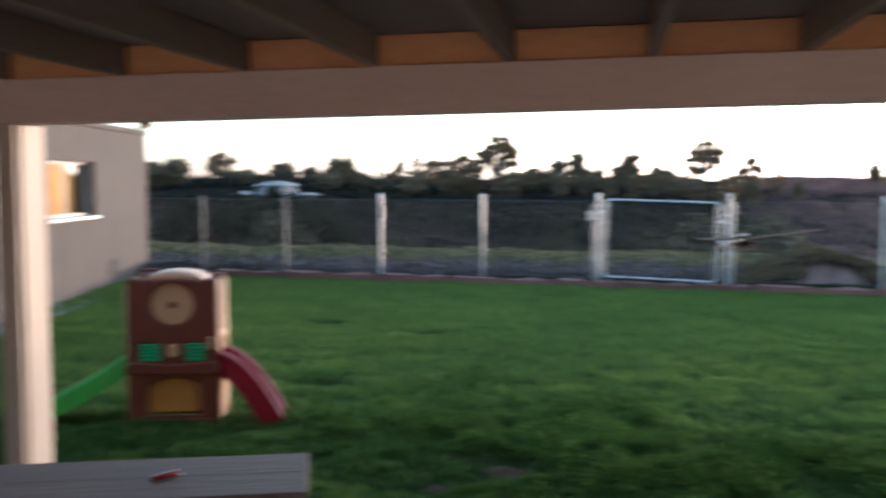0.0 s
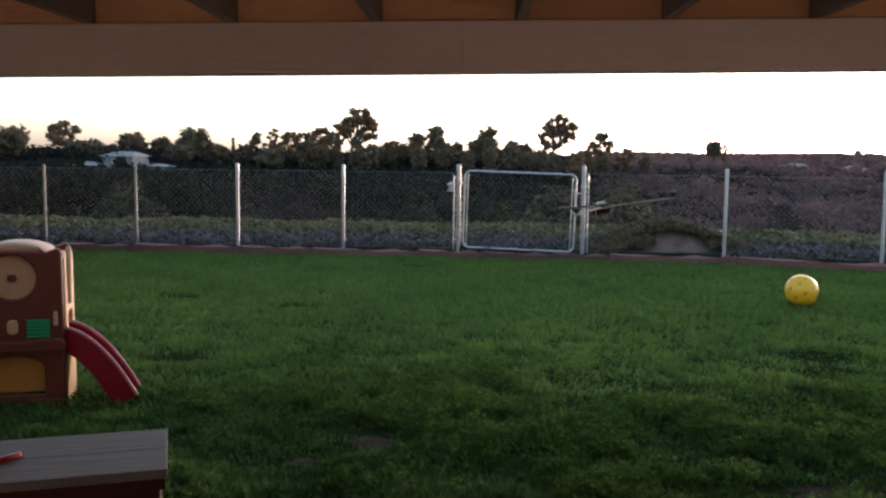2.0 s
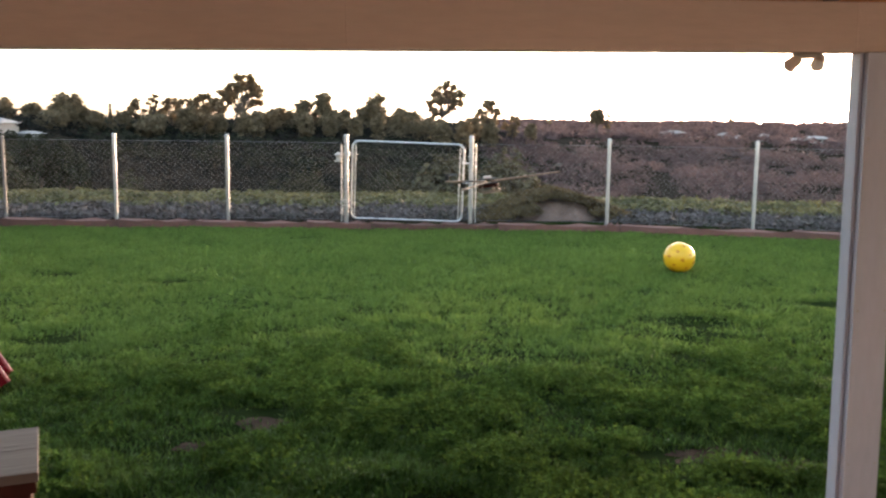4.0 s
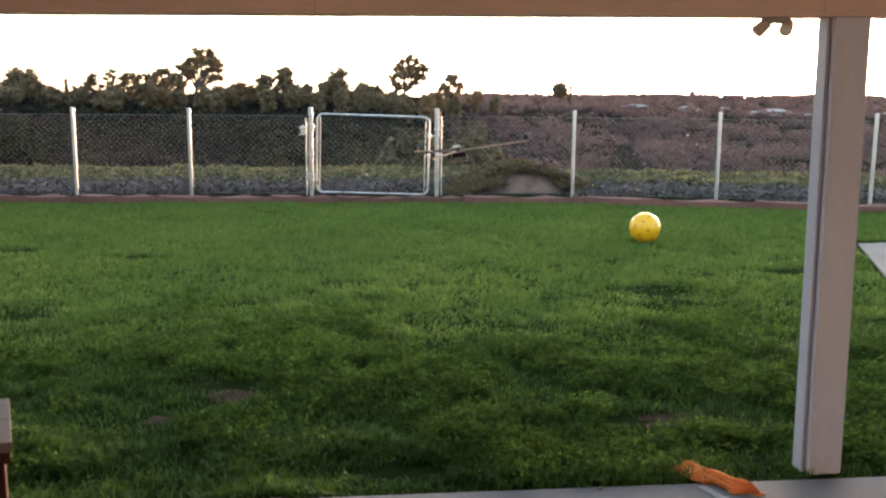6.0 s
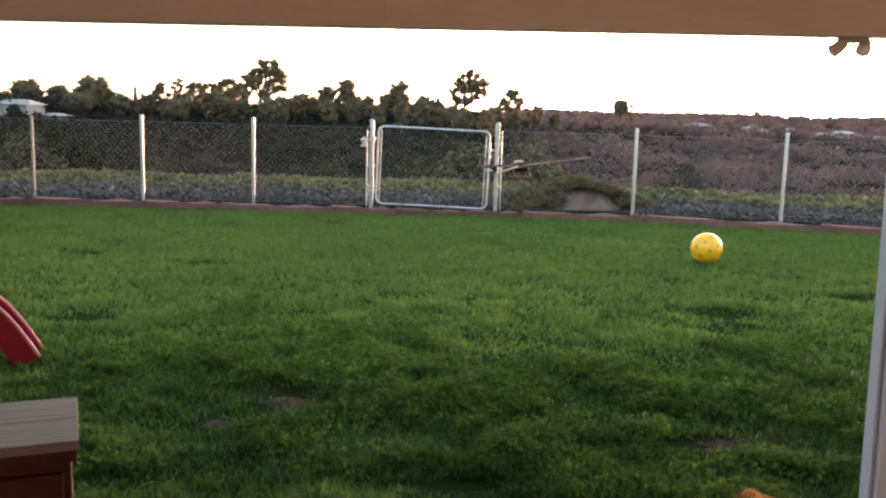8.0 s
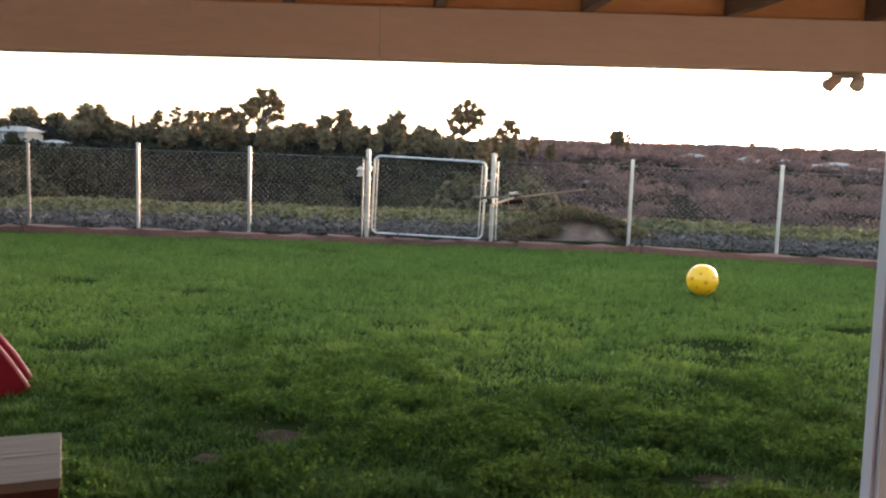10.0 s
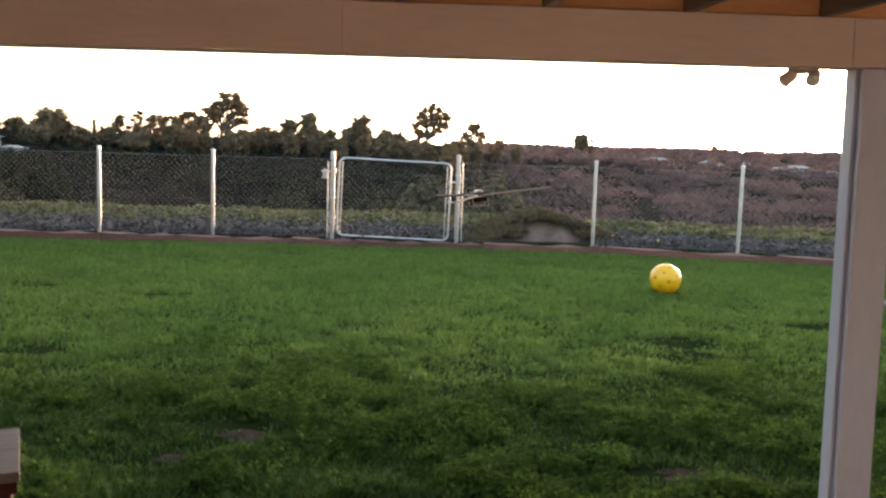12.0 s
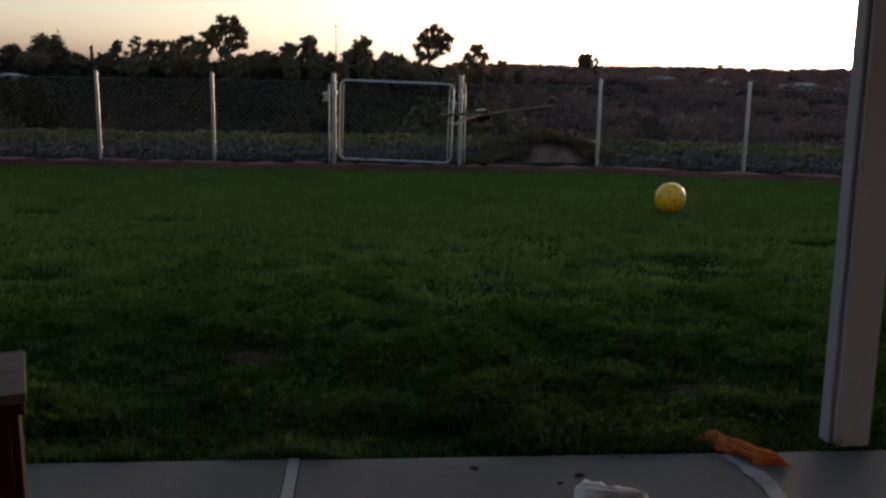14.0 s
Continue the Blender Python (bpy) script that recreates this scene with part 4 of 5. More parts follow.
def lawn_points(n, x0, x1, y0, y1, rng):
    x, y = x0 + rng.random(n) * (x1 - x0), y0 + rng.random(n) * (y1 - y0)
    tuft = fractal(x * 2.3, y * 2.3, 2)
    broad = fractal(x * 0.55, y * 0.55, 7)
    clump = fractal(x * 8.5, y * 8.5, 12)
    keep = (y < fence_y(x) - 0.2) & (rng.random(n) < 0.4 + 1.1 * np.clip(clump - 0.3, 0, 1) * (0.5 + tuft))
    tuft = 0.45 * tuft + 0.75 * clump
    keep &= rng.random(n) < 0.35 + 0.75 * hummock(x, y)
    keep &= rng.random(n) > spots(x, y, BARE) * 0.78
    keep &= rng.random(n) > spots(x, y, DARK, 1) * 0.85
    keep &= ~((x > 6.45 + (y - 8.3) * 0.47) & (y > 8.2) & (y < 10.75))
    keep &= x >= -5.6 - 0.195 * (y - 7)
    keep &= y > 4.128 - 0.0297 * (x - 0.86)
    return x[keep], y[keep], tuft[keep], broad[keep]


def grass(name, n, area, height, width, seed, tri, mat, label, dark=False, fade=None):
    rng = np.random.default_rng(seed)
    x, y, tuft, broad = lawn_points(n, *area, rng)
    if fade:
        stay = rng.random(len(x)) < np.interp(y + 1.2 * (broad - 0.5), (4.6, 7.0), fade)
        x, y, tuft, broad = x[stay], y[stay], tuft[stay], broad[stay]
    d = spots(x, y, DARK, 1)
    wild = d * 0.9 + (np.clip((fractal(x * 1.3, y * 1.3, 15) - 0.56) * 3, 0, 0.8) if dark else 0)
    pick = (rng.random(len(x)) < wild) == dark
    x, y, tuft, broad, d = x[pick], y[pick], tuft[pick], broad[pick], d[pick]
    h = height * (0.42 + 0.95 * np.clip(tuft - 0.25, 0, 1) + 0.3 * broad) * (0.6 + 0.8 * rng.random(len(x)))
    h *= (1 - 0.7 * d) * (0.6 + 0.7 * hummock(x, y))
    h *= 1 + 0.5 * np.exp(-np.clip(y - 4.12 + 0.0297 * (x - 0.86), 0, 9) / 0.12)
    w = width * (0.7 + 0.6 * rng.random(len(x)))
    v, f = blades(x, y, h, w, rng, 1.25, tri)
    tagged(part(name, mesh_from(name, v, f), mat), label, "grass", kind="stuff")


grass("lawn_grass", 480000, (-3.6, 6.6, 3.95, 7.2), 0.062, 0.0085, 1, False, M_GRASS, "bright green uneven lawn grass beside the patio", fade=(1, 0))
grass("lawn_grass", 1060000, (-7.5, 10.5, 4.4, 15.3), 0.054, 0.0145, 2, True, M_GRASS_FAR, "mown green lawn grass towards the fence, its brighter light put into the colour", fade=(0, 1))
grass("lawn_weeds", 160000, (-7.5, 10.5, 6.6, 15.3), 0.05, 0.014, 4, True, M_WEED, "dark green weeds in the lawn", True, fade=(0, 1))
grass("dry_grass", 700, (-6, 9, 4.13, 14), 0.06, 0.005, 5, True, M_STRAW, "scattered straw-coloured grass blades")
grass("lawn_grass", 60000, (6.6, 11, 3.8, 9.6), 0.07, 0.012, 6, True, M_GRASS, "green lawn grass beyond the patio post")
grass("lawn_grass", 60000, (-7, -3.6, 4.13, 9.6), 0.07, 0.012, 9, True, M_GRASS, "green lawn grass beside the house wing")


def clover(name, n, area, per, leaf, seed, mat, label, bias):
    """Leafy clumps of clover: rounded tufts of small leaves, thick in patches."""
    rng = np.random.default_rng(seed)
    x0, x1, y0, y1 = area
    x, y = x0 + rng.random(n) * (x1 - x0), y0 + rng.random(n) * (y1 - y0)
    zone = fractal(x * 0.9, y * 1.1, 15) + bias * np.exp(-(((y - 5.6) / 1.1) ** 2)) * np.clip((x + 0.6) / 2.2, 0, 1)
    keep = (rng.random(n) < np.clip((zone - 0.5) * 4, 0.03, 1) * np.interp(y, (6.2, 7.6), (1, 0.15))) & (spots(x, y, BARE) < 0.12) & (rng.random(n) < 0.12 + hummock(x, y))
    x, y = x[keep], y[keep]
    r = 0.025 + 0.06 * rng.random(len(x)) ** 1.6
    v, f = leaf_cloud(np.stack([x, y, lawn_rise(x, y) + r * 0.45 + 0.035 * hummock(x, y)], 1), np.stack([r * 1.15, r * 1.15, r * 0.95], 1), per, leaf, rng, shell=0.4, floor=-0.1)
    tagged(part(name, mesh_from(name, v, f), mat), label, "weeds", kind="stuff")


clover("lawn_clover", 23000, (-2.2, 6.2, 4.15, 8.6), 26, 0.0175, 71, M_CLOVER, "leafy dark green clover clumps in the lawn", 0.16)


def bare_soil():
    for k, (cx, cy, rx, ry) in enumerate(BARE):
        a = np.linspace(0, 2 * math.pi, 27)[:-1]
        q = 0.55 + 1.1 * fractal(np.cos(a) * 2.5 + k * 7, np.sin(a) * 2.5, 4)
        bm = bmesh.new()
        c = bm.verts.new((cx, cy, 0.008))
        ring = [bm.verts.new((cx + rx * 0.66 * m * math.cos(t), cy + ry * 0.66 * m * math.sin(t), 0.003)) for t, m in zip(a, q)]
        for i in range(26):
            bm.faces.new((c, ring[i], ring[(i + 1) % 26]))
        tagged(part("bare_patch", bm, M_SOIL), "bare brown soil showing through the lawn", "soil", "bare patches in the lawn", kind="structure")


bare_soil()

# ---- groundcover strip, mound and canyon ----


def strip():
    rng = np.random.default_rng(21)
    for name, n, b0, b1, size, mat, label, rad in (
        ("groundcover", 1700, 0.1, 2.3, 0.065, M_ICE, "greyish ice plant groundcover behind the fence", 0.13),
        ("groundcover", 1700, 1.7, 4.5, 0.085, M_IVY, "yellow-green groundcover along the canyon edge", 0.17),
    ):
        x = -12 + rng.random(n) * 32
        back = b0 + (b1 - b0) * rng.random(n)
        y = fence_y(x) + back
        keep = ~((np.abs(x - 4.3) < 0.85) & (back < 1.0))
        x, y = x[keep], y[keep]
        r = rad * (0.6 + 0.8 * fractal(x * 1.2, y * 1.2, 33))
        z = ground_z(x, y)
        v, f = leaf_cloud(np.stack([x, y, z + r * 0.15], 1), np.stack([r * 1.5, r * 1.5, r], 1), 38, size, rng)
        tagged(part(name, mesh_from(name, v, f), mat), label, "plants", kind="stuff")


strip()


def mound():
    n = 40
    u = np.linspace(-1.25, 1.25, n)
    gx, gy = np.meshgrid(4.45 + u, np.linspace(-0.75, 1.2, 28) + 15.75)
    r = np.hypot((gx - 4.45) / 1.1, (gy - 15.95) / 0.85)
    z = 0.12 + 0.5 * np.clip(1 - r, 0, 1) ** 0.8 + 0.26 * (fractal(gx * 5, gy * 5, 5) - 0.5) - 0.2 * np.clip(r - 1, 0, 1)
    z = np.where(r > 1.0, np.minimum(z, 0.17), z)
    idx = np.arange(gx.size).reshape(gx.shape)
    f = np.stack([idx[:-1, :-1], idx[:-1, 1:], idx[1:, 1:], idx[1:, :-1]], -1).reshape(-1, 4)
    ob = part("dirt_mound", mesh_from("dirt_mound", np.stack([gx, gy, z], -1).reshape(-1, 3), f), M_DIRT, smooth=True)
    tagged(ob, "low mound of bare sandy dirt behind the fence", "mound", kind="structure")
    rng = np.random.default_rng(4)
    n = 760
    t = rng.random(n)
    x = 2.9 + 2.9 * t
    y = 15.38 + 0.85 * rng.random(n) - 0.45 * np.clip(np.abs(x - 4.35) - 0.5, 0, 1)
    zz = 0.2 + 0.42 * np.clip(1 - np.abs(x - 4.45) / 1.15, 0, 1) ** 0.7
    m = 330
    fx = 4.5 + np.where(rng.random(m) < 0.62, -1.5 + 1.05 * rng.random(m) ** 0.9, 0.55 + 0.8 * rng.random(m))
    fy = 15.0 + 0.6 * rng.random(m)
    x, y = np.concatenate([x, fx]), np.concatenate([y, fy])
    zz = np.concatenate([zz, 0.2 + 0.2 * np.clip(1.2 - np.abs(fx - 4.45), 0, 1)])
    n = n + m
    v, f = leaf_cloud(np.stack([x, y, zz], 1), np.full((n, 3), 0.11), 34, 0.06, rng)
    tagged(part("mound_plants", mesh_from("mound_plants", v, f), M_DRYPLANT), "dry creeping plants over the dirt mound", "plants", kind="stuff")


mound()


def brush():
    rng = np.random.default_rng(77)
    n = 5000
    az = np.radians(-34 + 74 * rng.random(n))
    d = 30 + 190 * rng.random(n) ** 0.8
    x, y = 1.1 + d * np.sin(az), d * np.cos(az)
    r = (0.8 + 2.4 * rng.random(n) ** 2.2) * (0.6 + d / 150)
    r = r * np.where(np.degrees(az) < 9, np.interp(d, (85, 125), (1, 0.5)), np.interp(d, (110, 170), (1, 0.5)))
    bare = fractal(x / 17, y / 17, 50)
    path = np.clip(1.3 - np.hypot((np.degrees(az) - 18.8) / 1.3, (d - 118) / 34), 0, 1) + np.clip(1.2 - np.hypot((np.degrees(az) - 28) / 1.6, (d - 100) / 22), 0, 1)
    keep = (bare < 0.66) & (path < 0.3)
    x, y, r, d = x[keep], y[keep], r[keep], d[keep]
    z = ground_z(x, y)
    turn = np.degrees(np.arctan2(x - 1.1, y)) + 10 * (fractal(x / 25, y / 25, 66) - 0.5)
    for pick, mat, label in ((turn < 9, M_BRUSH, "dark green-brown scrub covering the canyon slopes, backlit shade put into its colour"), (turn >= 9, M_BROWNBRUSH, "dry reddish-brown scrub on the far slope, haze put into its colour")):
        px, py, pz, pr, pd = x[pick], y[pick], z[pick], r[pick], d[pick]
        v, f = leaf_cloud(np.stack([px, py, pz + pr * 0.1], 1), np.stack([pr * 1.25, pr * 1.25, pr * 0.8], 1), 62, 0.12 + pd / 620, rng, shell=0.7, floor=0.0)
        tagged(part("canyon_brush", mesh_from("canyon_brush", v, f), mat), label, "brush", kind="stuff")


brush()


def at_bearing(az, d):
    return 1.1 + d * math.sin(radians(az)), 0.4 + d * math.cos(radians(az))


def shrub(az, d, width, top, label, seed, mat):
    x, y = at_bearing(az, d)
    zb = float(ground_z(x, y))
    rng = np.random.default_rng(seed)
    k = 34
    h = top - zb
    c = np.stack([rng.normal(size=k) * width * 0.27, rng.normal(size=k) * width * 0.22, h * (0.25 + 0.5 * rng.random(k))], 1)
    c[:, 2] *= 1 - 0.5 * np.clip(np.abs(c[:, 0]) / (width * 0.6), 0, 1)
    ob = thing("shrub", pose(x, y, zb), label, "shrub", "large shrubs in the canyon")
    bm = bmesh.new()
    for j in range(5):
        put_tube(bm, [(0, 0, -0.1), (c[j, 0] * 0.5, c[j, 1] * 0.5, c[j, 2] * 0.6), tuple(c[j])], [0.06, 0.04, 0.015], 6)
    part("stems", bm, M_BARK, ob)
    v, f = leaf_cloud(c, np.stack([np.full(k, width * 0.2)] * 2 + [np.full(k, h * 0.22)], 1), 150, 0.13 + d / 500, rng, shell=0.45)
    part("crown", mesh_from("crown", v, f), mat, ob)


shrub(5.3, 30, 4.4, 1.3, "large olive-green shrub beyond the gate", 1, M_SHRUB)
shrub(9.3, 31, 4.4, 1.4, "olive-green shrub beyond the fence", 2, M_SHRUB)
shrub(-20.8, 40, 3.7, 1.4, "dark rounded shrub in the canyon", 3, M_DEEP)
for k, (az, el) in enumerate(((-22.4, -0.3), (-21.2, -0.05), (-20.0, -0.22), (-18.6, -0.4), (-23.6, -0.3), (-25.3, -0.6), (-17.3, -0.6), (-26.8, -0.5))):
    shrub(az, 98, 3.6, 1.75 + 98 * math.tan(radians(el)), "dark shrub below the far houses", 70 + k, M_DEEP)
shrub(-14.0, 44, 4.0, -0.1, "dark green shrub in the canyon", 4, M_DEEP)
shrub(2.0, 46, 5.0, 0.4, "dense dark shrub in the canyon", 5, M_DEEP)
shrub(-3.5, 52, 6.0, 0.2, "dense dark shrub on the slope", 6, M_DEEP)


def clumps(lobes, rng, split=7, spread=0.82, part_of=0.38):
    """Breaks lobes (x, y, z, radius, flatness) into smaller overlapping clumps."""
    lobes = np.asarray(lobes, float)
    c, r, flat = np.repeat(lobes[:, :3], split, 0), np.repeat(lobes[:, 3], split), np.repeat(lobes[:, 4], split)
    d = rng.normal(size=c.shape)
    d /= np.linalg.norm(d, axis=1)[:, None]
    q = spread * (0.35 + 0.75 * rng.random(len(c)))
    c = c + d * (r * q)[:, None] * np.stack([np.ones_like(flat), np.ones_like(flat), flat], 1)
    rr = r * part_of * (0.6 + 0.7 * rng.random(len(c)))
    return c, np.stack([rr, rr, rr * np.clip(flat * 1.1, 0.3, 1)], 1)


def tree(az, top_el, width_deg, d, seed, style, label, mat=None, low=0.26):
    """A tapered trunk with limbs, and a crown of lobes broken into clumps of small leaves."""
    x, y = at_bearing(az, d)
    zb = float(ground_z(x, y)) - 0.3
    h = 1.75 + d * math.tan(radians(top_el)) - zb
    w = d * radians(width_deg)
    rng = np.random.default_rng(seed)
    ob = thing("tree", pose(x, y, zb, 0, 0, -az), label, "tree", "trees on the skyline")
    lobes = []
    bm = bmesh.new()
    leaf = 0.30 + 0.0004 * d
    if style == "gum":
        # an open crown: lobes round its rim, the lower middle left free for the limbs
        base = 0.04 * w
        fork = 0.34 * h
        put_tube(bm, [(-0.05 * w, 0, -0.3), (-0.08 * w, 0, fork * 0.6), (-0.06 * w, 0, fork)], [0.03 * h, 0.024 * h, 0.02 * h], 8)
        cz, ry, rx = 0.64 * h, 0.27 * h, 0.40 * w
        spots_taken = []
        for k in range(400):
            u, q = 2 * rng.random() - 1, 2 * rng.random() - 1
            bound = 0.5 + 0.85 * float(fractal(1.4 * u / math.hypot(u, q) + seed * 3, 1.4 * q / math.hypot(u, q) + 9, 5))
            if math.hypot(u, q) > bound or (q < -0.25 and abs(u + 0.1) < 0.42) or any((u - a) ** 2 + (q - b) ** 2 < 0.055 for a, b in spots_taken):
                continue
            spots_taken.append((u, q))
            tip = (base + rx * u, rng.normal() * 0.12 * w, cz + ry * q)
            lobes.append((*tip, w * (0.078 + 0.03 * rng.random()), 0.8))
            put_tube(bm, [(-0.06 * w, 0, fork * 0.95), (tip[0] * 0.45, tip[1] * 0.4, fork + (tip[2] - fork) * 0.45), tip], [0.013 * h, 0.009 * h, 0.005 * h], 6)
        split = 8
    elif style == "airy":
        lean = rng.normal() * 0.04 * h
        fork = 0.4 * h
        put_tube(bm, [(0, 0, -0.3), (lean * 0.3, 0, fork * 0.6), (lean * 0.5, 0, fork)], [0.026 * h, 0.02 * h, 0.016 * h], 8)
        for k in range(14):
            a, q = k * 2.4 + rng.random(), (k + rng.random()) / 14
            rr = w * (0.16 + 0.24 * rng.random()) * (0.6 + 0.6 * math.sin(math.pi * q))
            tip = (lean + rr * math.cos(a), rr * math.sin(a), h * (0.42 + 0.5 * q))
            put_tube(bm, [(lean * 0.5, 0, fork * 0.95), (lean * 0.7 + tip[0] * 0.4, tip[1] * 0.4, (fork + tip[2]) / 2), tip], [0.011 * h, 0.008 * h, 0.004 * h], 6)
            lobes.append((*tip, w * (0.14 + 0.06 * rng.random()), 0.75))
        lobes.append((lean, 0, 0.93 * h, 0.12 * w, 0.7))
        split = 6
    elif style == "cypress":
        put_tube(bm, [(0, 0, -0.3), (0, 0, h * 0.5), (0, 0, h * 0.97)], [0.02 * h, 0.014 * h, 0.003 * h], 8)
        for k in range(12):
            q = k / 11
            lobes.append((rng.normal() * 0.04 * w, rng.normal() * 0.04 * w, h * (0.08 + 0.88 * q), w * 0.5 * (1 - 0.75 * q**1.6), 1.0))
        split = 6
    elif style == "pine":
        put_tube(bm, [(0, 0, -0.3), (0, 0, h * 0.5), (0, 0, h * 0.97)], [0.022 * h, 0.015 * h, 0.004 * h], 8)
        for k in range(24):
            q = (k + 0.5 * rng.random()) / 24
            a, rr = k * 2.4 + 0.5 * rng.random(), w * 0.44 * (1 - q) ** 0.42 * (0.5 + 0.6 * rng.random())
            tip = (rr * math.cos(a) + 0.1 * w * math.sin(seed + 5 * q), rr * math.sin(a), h * (0.12 + 0.8 * q))
            put_tube(bm, [(0, 0, tip[2] - 0.03 * h), tip], [0.006 * h, 0.003 * h], 5)
            lobes.append((*tip, w * (0.15 + 0.09 * (1 - q) + 0.05 * rng.random()), 0.7))
        lobes += [(0, 0, 0.95 * h, 0.11 * w, 1.1), (0.05 * w, 0, 0.86 * h, 0.16 * w, 0.9), (-0.06 * w, 0, 0.72 * h, 0.2 * w, 0.9), (0.02 * w, 0, 0.5 * h, 0.26 * w, 0.9)]
        split = 5
    elif style == "palm":
        put_tube(bm, [(0, 0, -0.3), (0.02 * h, 0, h * 0.5), (0.0, 0, h * 0.9)], [0.03 * h, 0.02 * h, 0.018 * h], 8)
        for k in range(13):
            a = k * 2.4
            for q in (0.25, 0.6, 0.95):
                lobes.append((w * 0.42 * q * math.cos(a), w * 0.42 * q * math.sin(a), h * (0.92 + 0.05 * math.sin(q * 3) - 0.05 * q * (k % 3)), w * 0.12, 0.7))
        split = 2
    else:
        put_tube(bm, [(0, 0, -0.3), (rng.normal() * 0.02 * h, 0, h * 0.3), (0, 0, h * 0.6)], [0.035 * h, 0.028 * h, 0.016 * h], 8)
        mid, half = h * (0.95 + low) / 2, h * (0.95 - low) / 2
        for k in range(24):
            a, u = k * 2.4 + rng.random() * 0.8, -0.9 + 1.8 * (k + rng.random()) / 24
            rr = w * 0.36 * math.sqrt(1 - u * u * 0.92) * (0.75 + 0.3 * rng.random())
            tip = (rr * math.cos(a), rr * math.sin(a), mid + u * half * 0.86)
            if k % 4 == 0:
                put_tube(bm, [(0, 0, h * 0.3), (tip[0] * 0.5, tip[1] * 0.5, (0.3 * h + tip[2]) / 2), tip], [0.014 * h, 0.009 * h, 0.004 * h], 6)
            lobes.append((*tip, w * (0.16 + 0.06 * rng.random()), 0.85))
        lobes += [(0, 0, mid + half * 0.3, w * 0.26, 0.9), (0, 0, mid - half * 0.3, w * 0.26, 0.9)]
        split = 6
    part("trunk", bm, M_BARK, ob)
    c, r = clumps(lobes, rng, split * 2)
    # enough leaves for every clump to stand solid against the sky
    per = np.clip((2.7 * math.pi * r[:, 0] * r[:, 2] / (0.42 * leaf * leaf)).astype(int), 5, 60)
    v, f = leaf_cloud(c, r, per, leaf, rng, shell=0.2, floor=-1.1)
    loose, g = leaf_cloud(c, r * 1.35, np.maximum(per // 3, 2), leaf * 0.8, rng, shell=0.6, floor=-1.1)
    v, f = np.concatenate([v, loose]), np.concatenate([f, g + len(v)])
    part("crown", mesh_from("crown", v, f), mat or M_TREE, ob)


GUM = ((-7.2, 2.95, 3.1, 150, 1), (5.4, 2.78, 2.7, 165, 2))
AIRY = ((8.2, 1.42, 1.6, 160, 4), (-8.5, 1.35, 1.3, 148, 62), (-10.4, 1.25, 1.2, 149, 63), (-9.6, 1.55, 1.5, 150, 3), (-11.15, 1.3, 1.3, 150, 8), (-13.2, 1.18, 0.9, 142, 9), (9.7, 0.5, 1.0, 160, 5), (-24.5, 1.7, 1.6, 130, 6), (-4.9, 0.75, 1.6, 150, 7), (-12.1, 1.52, 0.7, 140, 10), (15.5, 0.78, 0.45, 205, 61))
ROUND = ((-28.4, 1.15, 1.9, 118, 11), (-27.0, 1.45, 1.9, 118, 24), (-23.2, 0.6, 2.2, 125, 12), (-20.5, 1.2, 1.9, 140, 13), (-18.85, 0.98, 1.3, 140, 14), (-17.0, 1.5, 2.2, 135, 15), (-17.9, 0.35, 1.9, 130, 25), (-15.7, 0.5, 1.5, 135, 26), (-12.4, 0.3, 2.1, 138, 16), (-10.1, 0.92, 1.7, 140, 27), (-6.6, 0.66, 2.0, 140, 17), (10.8, 0.16, 0.9, 170, 18), (14.85, 1.05, 1.1, 200, 19), (-29.8, 1.0, 2.2, 118, 20), (-8.6, 0.4, 1.4, 142, 21), (6.8, 0.3, 1.6, 165, 22), (-14.2, 0.02, 1.2, 140, 23), (4.2, 0.4, 1.6, 160, 28), (-21.9, 0.42, 1.2, 128, 29))
PINE = ((-2.0, 1.72, 1.5, 150, 32), (1.15, 1.68, 1.6, 155, 33), (-0.9, 0.7, 1.0, 155, 34), (2.5, 0.75, 1.5, 155, 35), (-3.5, 1.25, 1.5, 150, 36), (0.3, 0.8, 1.1, 158, 37), (3.5, 0.6, 1.3, 158, 38), (-5.2, 0.55, 1.2, 150, 39))
PALMS = ((22.8, 0.5, 0.45, 330, 44), (19.9, 0.32, 0.35, 330, 45), (11.9, 0.22, 0.35, 240, 46))
for az, el, wd, d, seed in GUM:
    tree(az, el + 0.05, wd * 1.1, d, seed, "gum", "tall airy gum tree with gaps in its crown", M_WARMTREE)
for az, el, wd, d, seed in AIRY:
    tree(az, el + 0.08, wd * 1.2, d, seed, "airy", "thin airy tree on the skyline", M_WARMTREE)
for az, el, wd, d, seed in ROUND:
    tree(az, el, wd, d, seed, "round", "dense dark rounded tree on the skyline", low=0.5 if seed == 19 else 0.08)
tree(-14.68, 0.9, 0.3, 135, 31, "cypress", "slim dark cypress on the skyline")
for az, el, wd, d, seed in PINE:
    tree(az, el + 0.08, wd * 1.25, d, seed, "pine", "broad dark conifer with layered boughs on the skyline")
rim = random.Random(31)
BELT = {"round": "dark rounded tree in the belt on the rim", "airy": "thin airy tree in the belt on the rim", "pine": "dark pointed tree in the belt on the rim"}
for k in range(25):
    az = -14 + 22.5 * (k + rim.random()) / 25
    style = rim.choice(("round", "airy", "pine", "round"))
    tree(az, rim.uniform(0.2, 0.75) * np.interp(az, (-14, 3, 9), (1, 0.95, 0.4)), rim.uniform(0.9, 1.7), rim.uniform(138, 158), 200 + k, style, BELT[style], M_WARMTREE if style == "airy" else None, low=0.1)
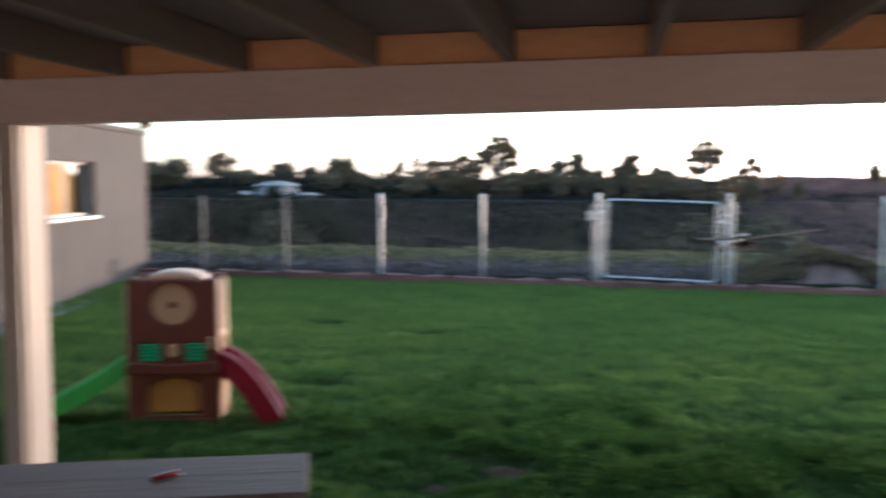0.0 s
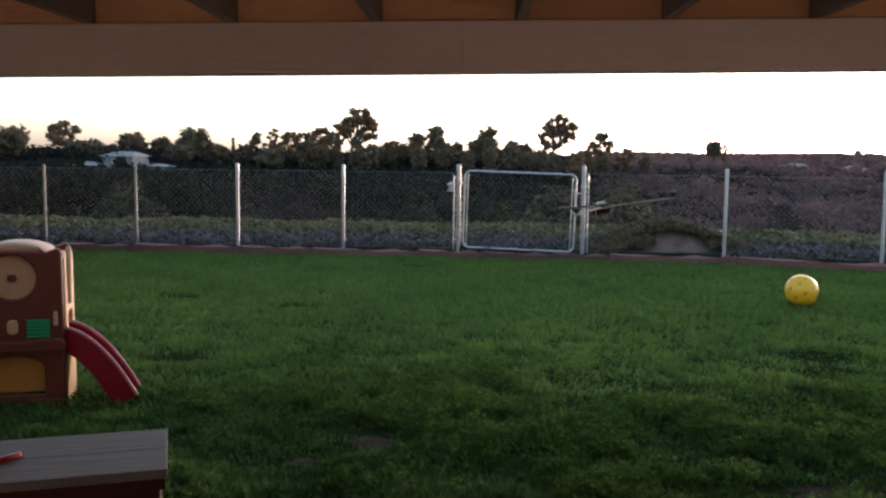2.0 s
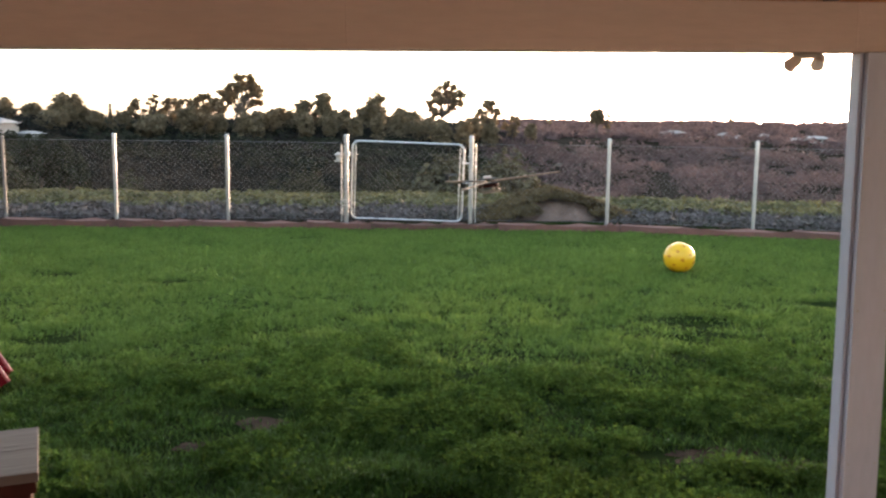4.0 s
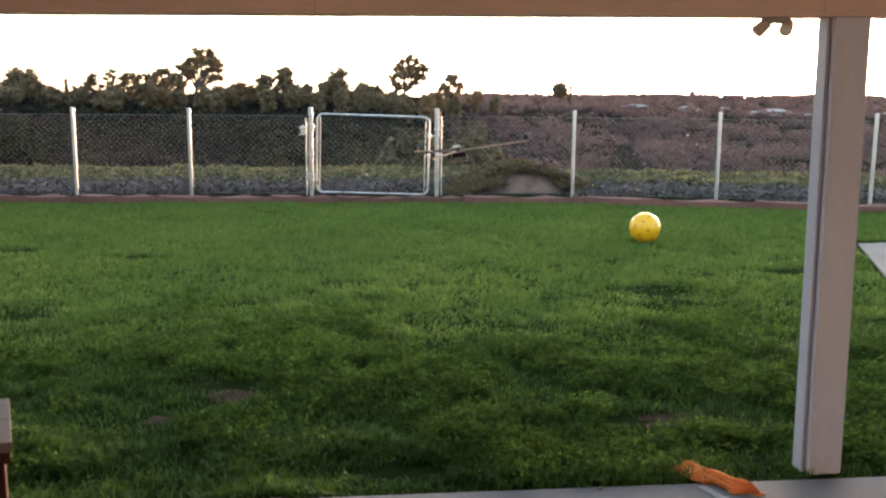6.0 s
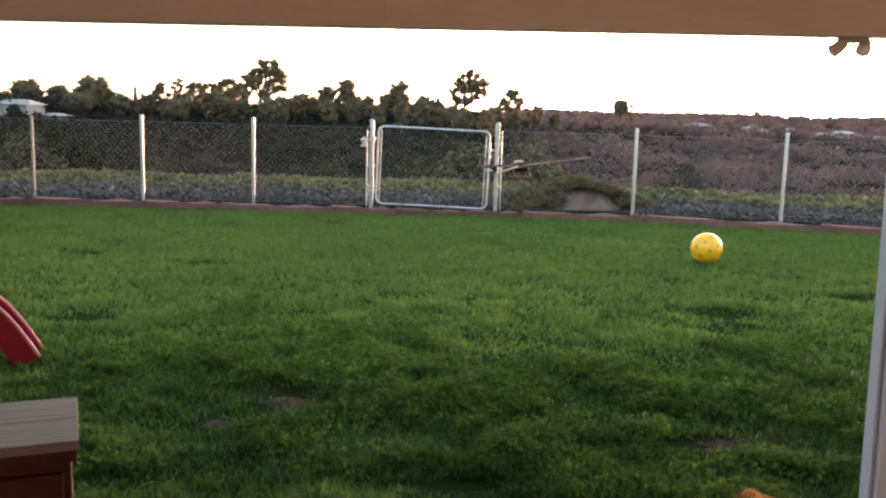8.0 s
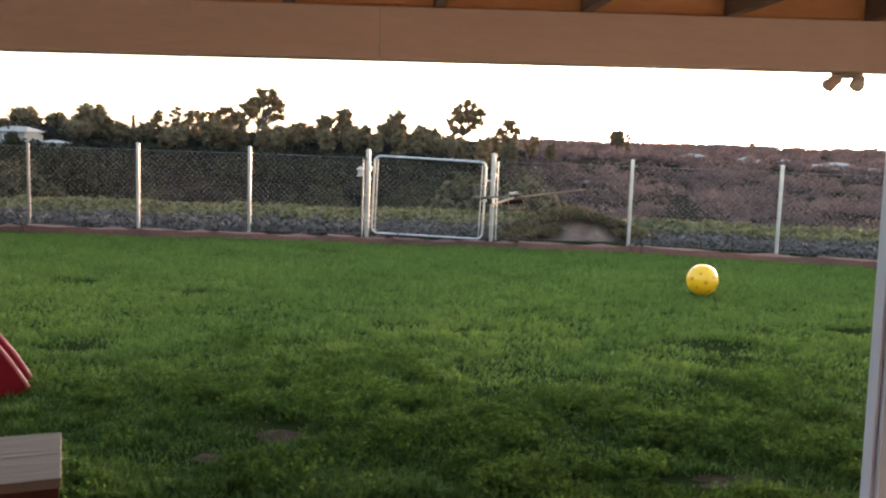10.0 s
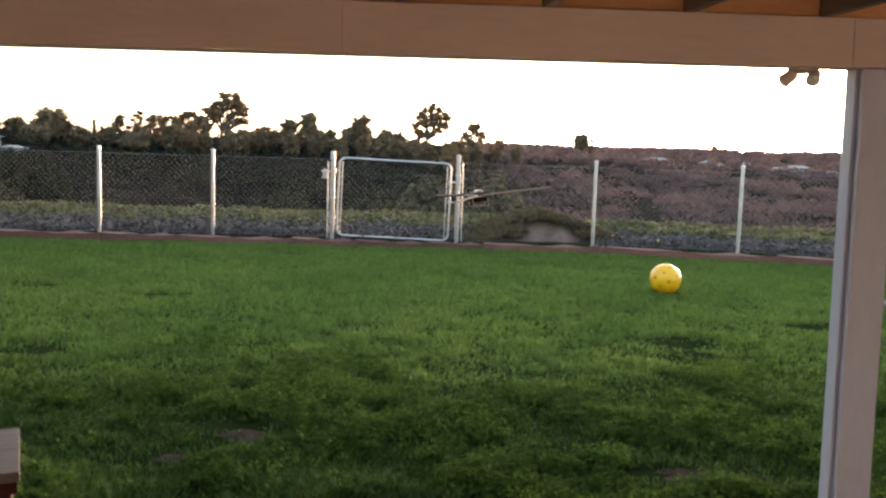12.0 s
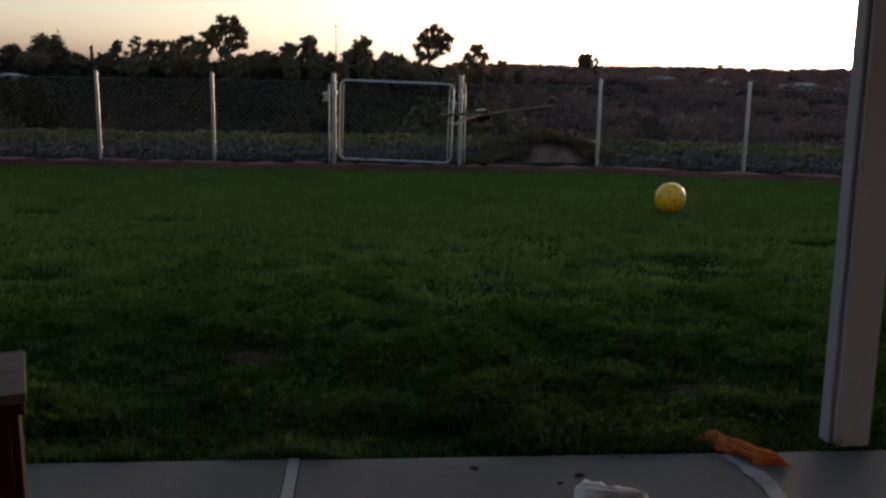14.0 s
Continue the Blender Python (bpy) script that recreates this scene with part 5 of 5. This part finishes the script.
for az, el, wd, d, seed in PALMS:
    tree(az, el, wd, d, seed, "palm", "small distant palm tree on the skyline")


def far_woods():
    rng = np.random.default_rng(90)
    n = 1000
    a = -32 + 46 * rng.random(n)
    d = 118 + 50 * rng.random(n)
    d = np.where((a < -16) & (a > -24), d + 12, d)
    x, y = 1.1 + d * np.sin(np.radians(a)), 0.4 + d * np.cos(np.radians(a))
    low = np.interp(a, [-32, -24, -22, -18, -12, 8, 12, 14], [1.5, 1.3, 0.6, 1.3, 1.2, 1.0, 0.5, 0.3])
    r = (0.45 + 0.65 * rng.random(n) ** 1.5) * low
    z = ground_z(x, y)
    v, f = leaf_cloud(np.stack([x, y, z + r * 0.1], 1), np.stack([r * 1.6, r * 1.6, r * 1.1], 1), 64, 0.36, rng, shell=0.7, floor=-0.2)
    tagged(part("far_woods", mesh_from("far_woods", v, f), M_DEEP), "dark belt of trees along the far canyon rim", "woods", kind="stuff")
    n = 1900
    a = 8 + 34 * rng.random(n)
    d = 235 + 900 * rng.random(n) ** 1.3
    x, y = 1.1 + d * np.sin(np.radians(a)), 0.4 + d * np.cos(np.radians(a))
    r = (0.8 + 1.8 * rng.random(n)) * (0.5 + d / 800)
    z = ground_z(x, y)
    v, f = leaf_cloud(np.stack([x, y, z + r * 0.3], 1), np.stack([r * 1.3, r * 1.3, r], 1), 26, 0.28 + d / 420, rng, shell=0.7, floor=-0.2)
    tagged(part("far_woods", mesh_from("far_woods", v, f), M_BROWNBRUSH), "hazy treetops across the distant town", "woods", kind="stuff")


far_woods()


def far_house(az, d, w, dep, h, roof, seed, label, turn=0.0, el=0.0):
    x, y = at_bearing(az, d)
    zb = 1.75 + d * math.tan(radians(el)) - h - roof
    ob = thing("house", pose(x, y, zb, 0, 0, -az + turn), label, "house", "houses across the canyon")
    part("wall", box(-w / 2, w / 2, -dep / 2, dep / 2, min(float(ground_z(x, y)) - zb - 0.5, -0.5), h), M_FARWALL, ob)
    bm = bmesh.new()
    e = 0.4
    vs = [bm.verts.new(p) for p in ((-w / 2 - e, -dep / 2 - e, h), (w / 2 + e, -dep / 2 - e, h), (w / 2 + e, dep / 2 + e, h), (-w / 2 - e, dep / 2 + e, h), (-w * 0.3, 0, h + roof), (w * 0.3, 0, h + roof))]
    for q in ((0, 1, 5, 4), (2, 3, 4, 5), (1, 2, 5), (3, 0, 4), (3, 2, 1, 0)):
        bm.faces.new([vs[i] for i in q])
    part("roof", bm, M_FARROOF, ob)
    n = max(1, int(w / 4))
    for k in range(n):
        cx = -w / 2 + w * (k + 0.5) / n
        win = part("window", box(cx - 0.6, cx + 0.6, -dep / 2 - 0.03, -dep / 2 + 0.02, h * 0.42, h * 0.8), M_WHITE, ob)
        part("pane", box(cx - 0.52, cx + 0.52, -dep / 2 - 0.05, -dep / 2 - 0.031, h * 0.46, h * 0.77), M_DARKGLASS, win)


HOUSES_LEFT = ((-20.9, 118, 3.6, 6, 1.5, 0.6, 0.0), (-19.0, 116, 1.7, 4, 0.3, 0.3, -0.72), (-23.2, 116, 3.6, 5, 0.4, 0.4, -0.62))
for k, (az, d, w, dep, h, roof, el) in enumerate(HOUSES_LEFT):
    far_house(az, d, w, dep, h, roof, k, "white low-roofed house among trees on the rim", turn=(k * 37) % 40 - 20, el=el)
rng_town = random.Random(12)
for k in range(14):
    az = 14 + 21 * (k + rng_town.random() * 0.7) / 14
    far_house(az, 265 + 70 * rng_town.random(), 2.5 + 5 * rng_town.random() ** 2, 5, 1.5, 0.8, k, "small pale house in the distant town", turn=rng_town.uniform(-30, 30), el=(-0.3 if az < 21 else -0.5) + rng_town.uniform(-0.3, 0.15))


def mast(az, el, d):
    x, y = at_bearing(az, d)
    zb = float(ground_z(x, y))
    h = 1.75 + d * math.tan(radians(el)) - zb
    ob = thing("radio_mast", pose(x, y, zb), "thin grey mast rising above the trees", "mast", "masts on the skyline")
    part("pole", tube([(0, 0, 0), (0, 0, h * 0.6), (0, 0, h)], [0.11, 0.09, 0.05], 6), M_GREY, ob)
    part("crossarm", box(-0.5, 0.5, -0.05, 0.05, h * 0.9, h * 0.91), M_GREY, ob)


for az, el, d in ((-26.5, 1.7, 150), (-16.4, 1.85, 170), (-0.5, 2.65, 180)):
    mast(az, el, d)
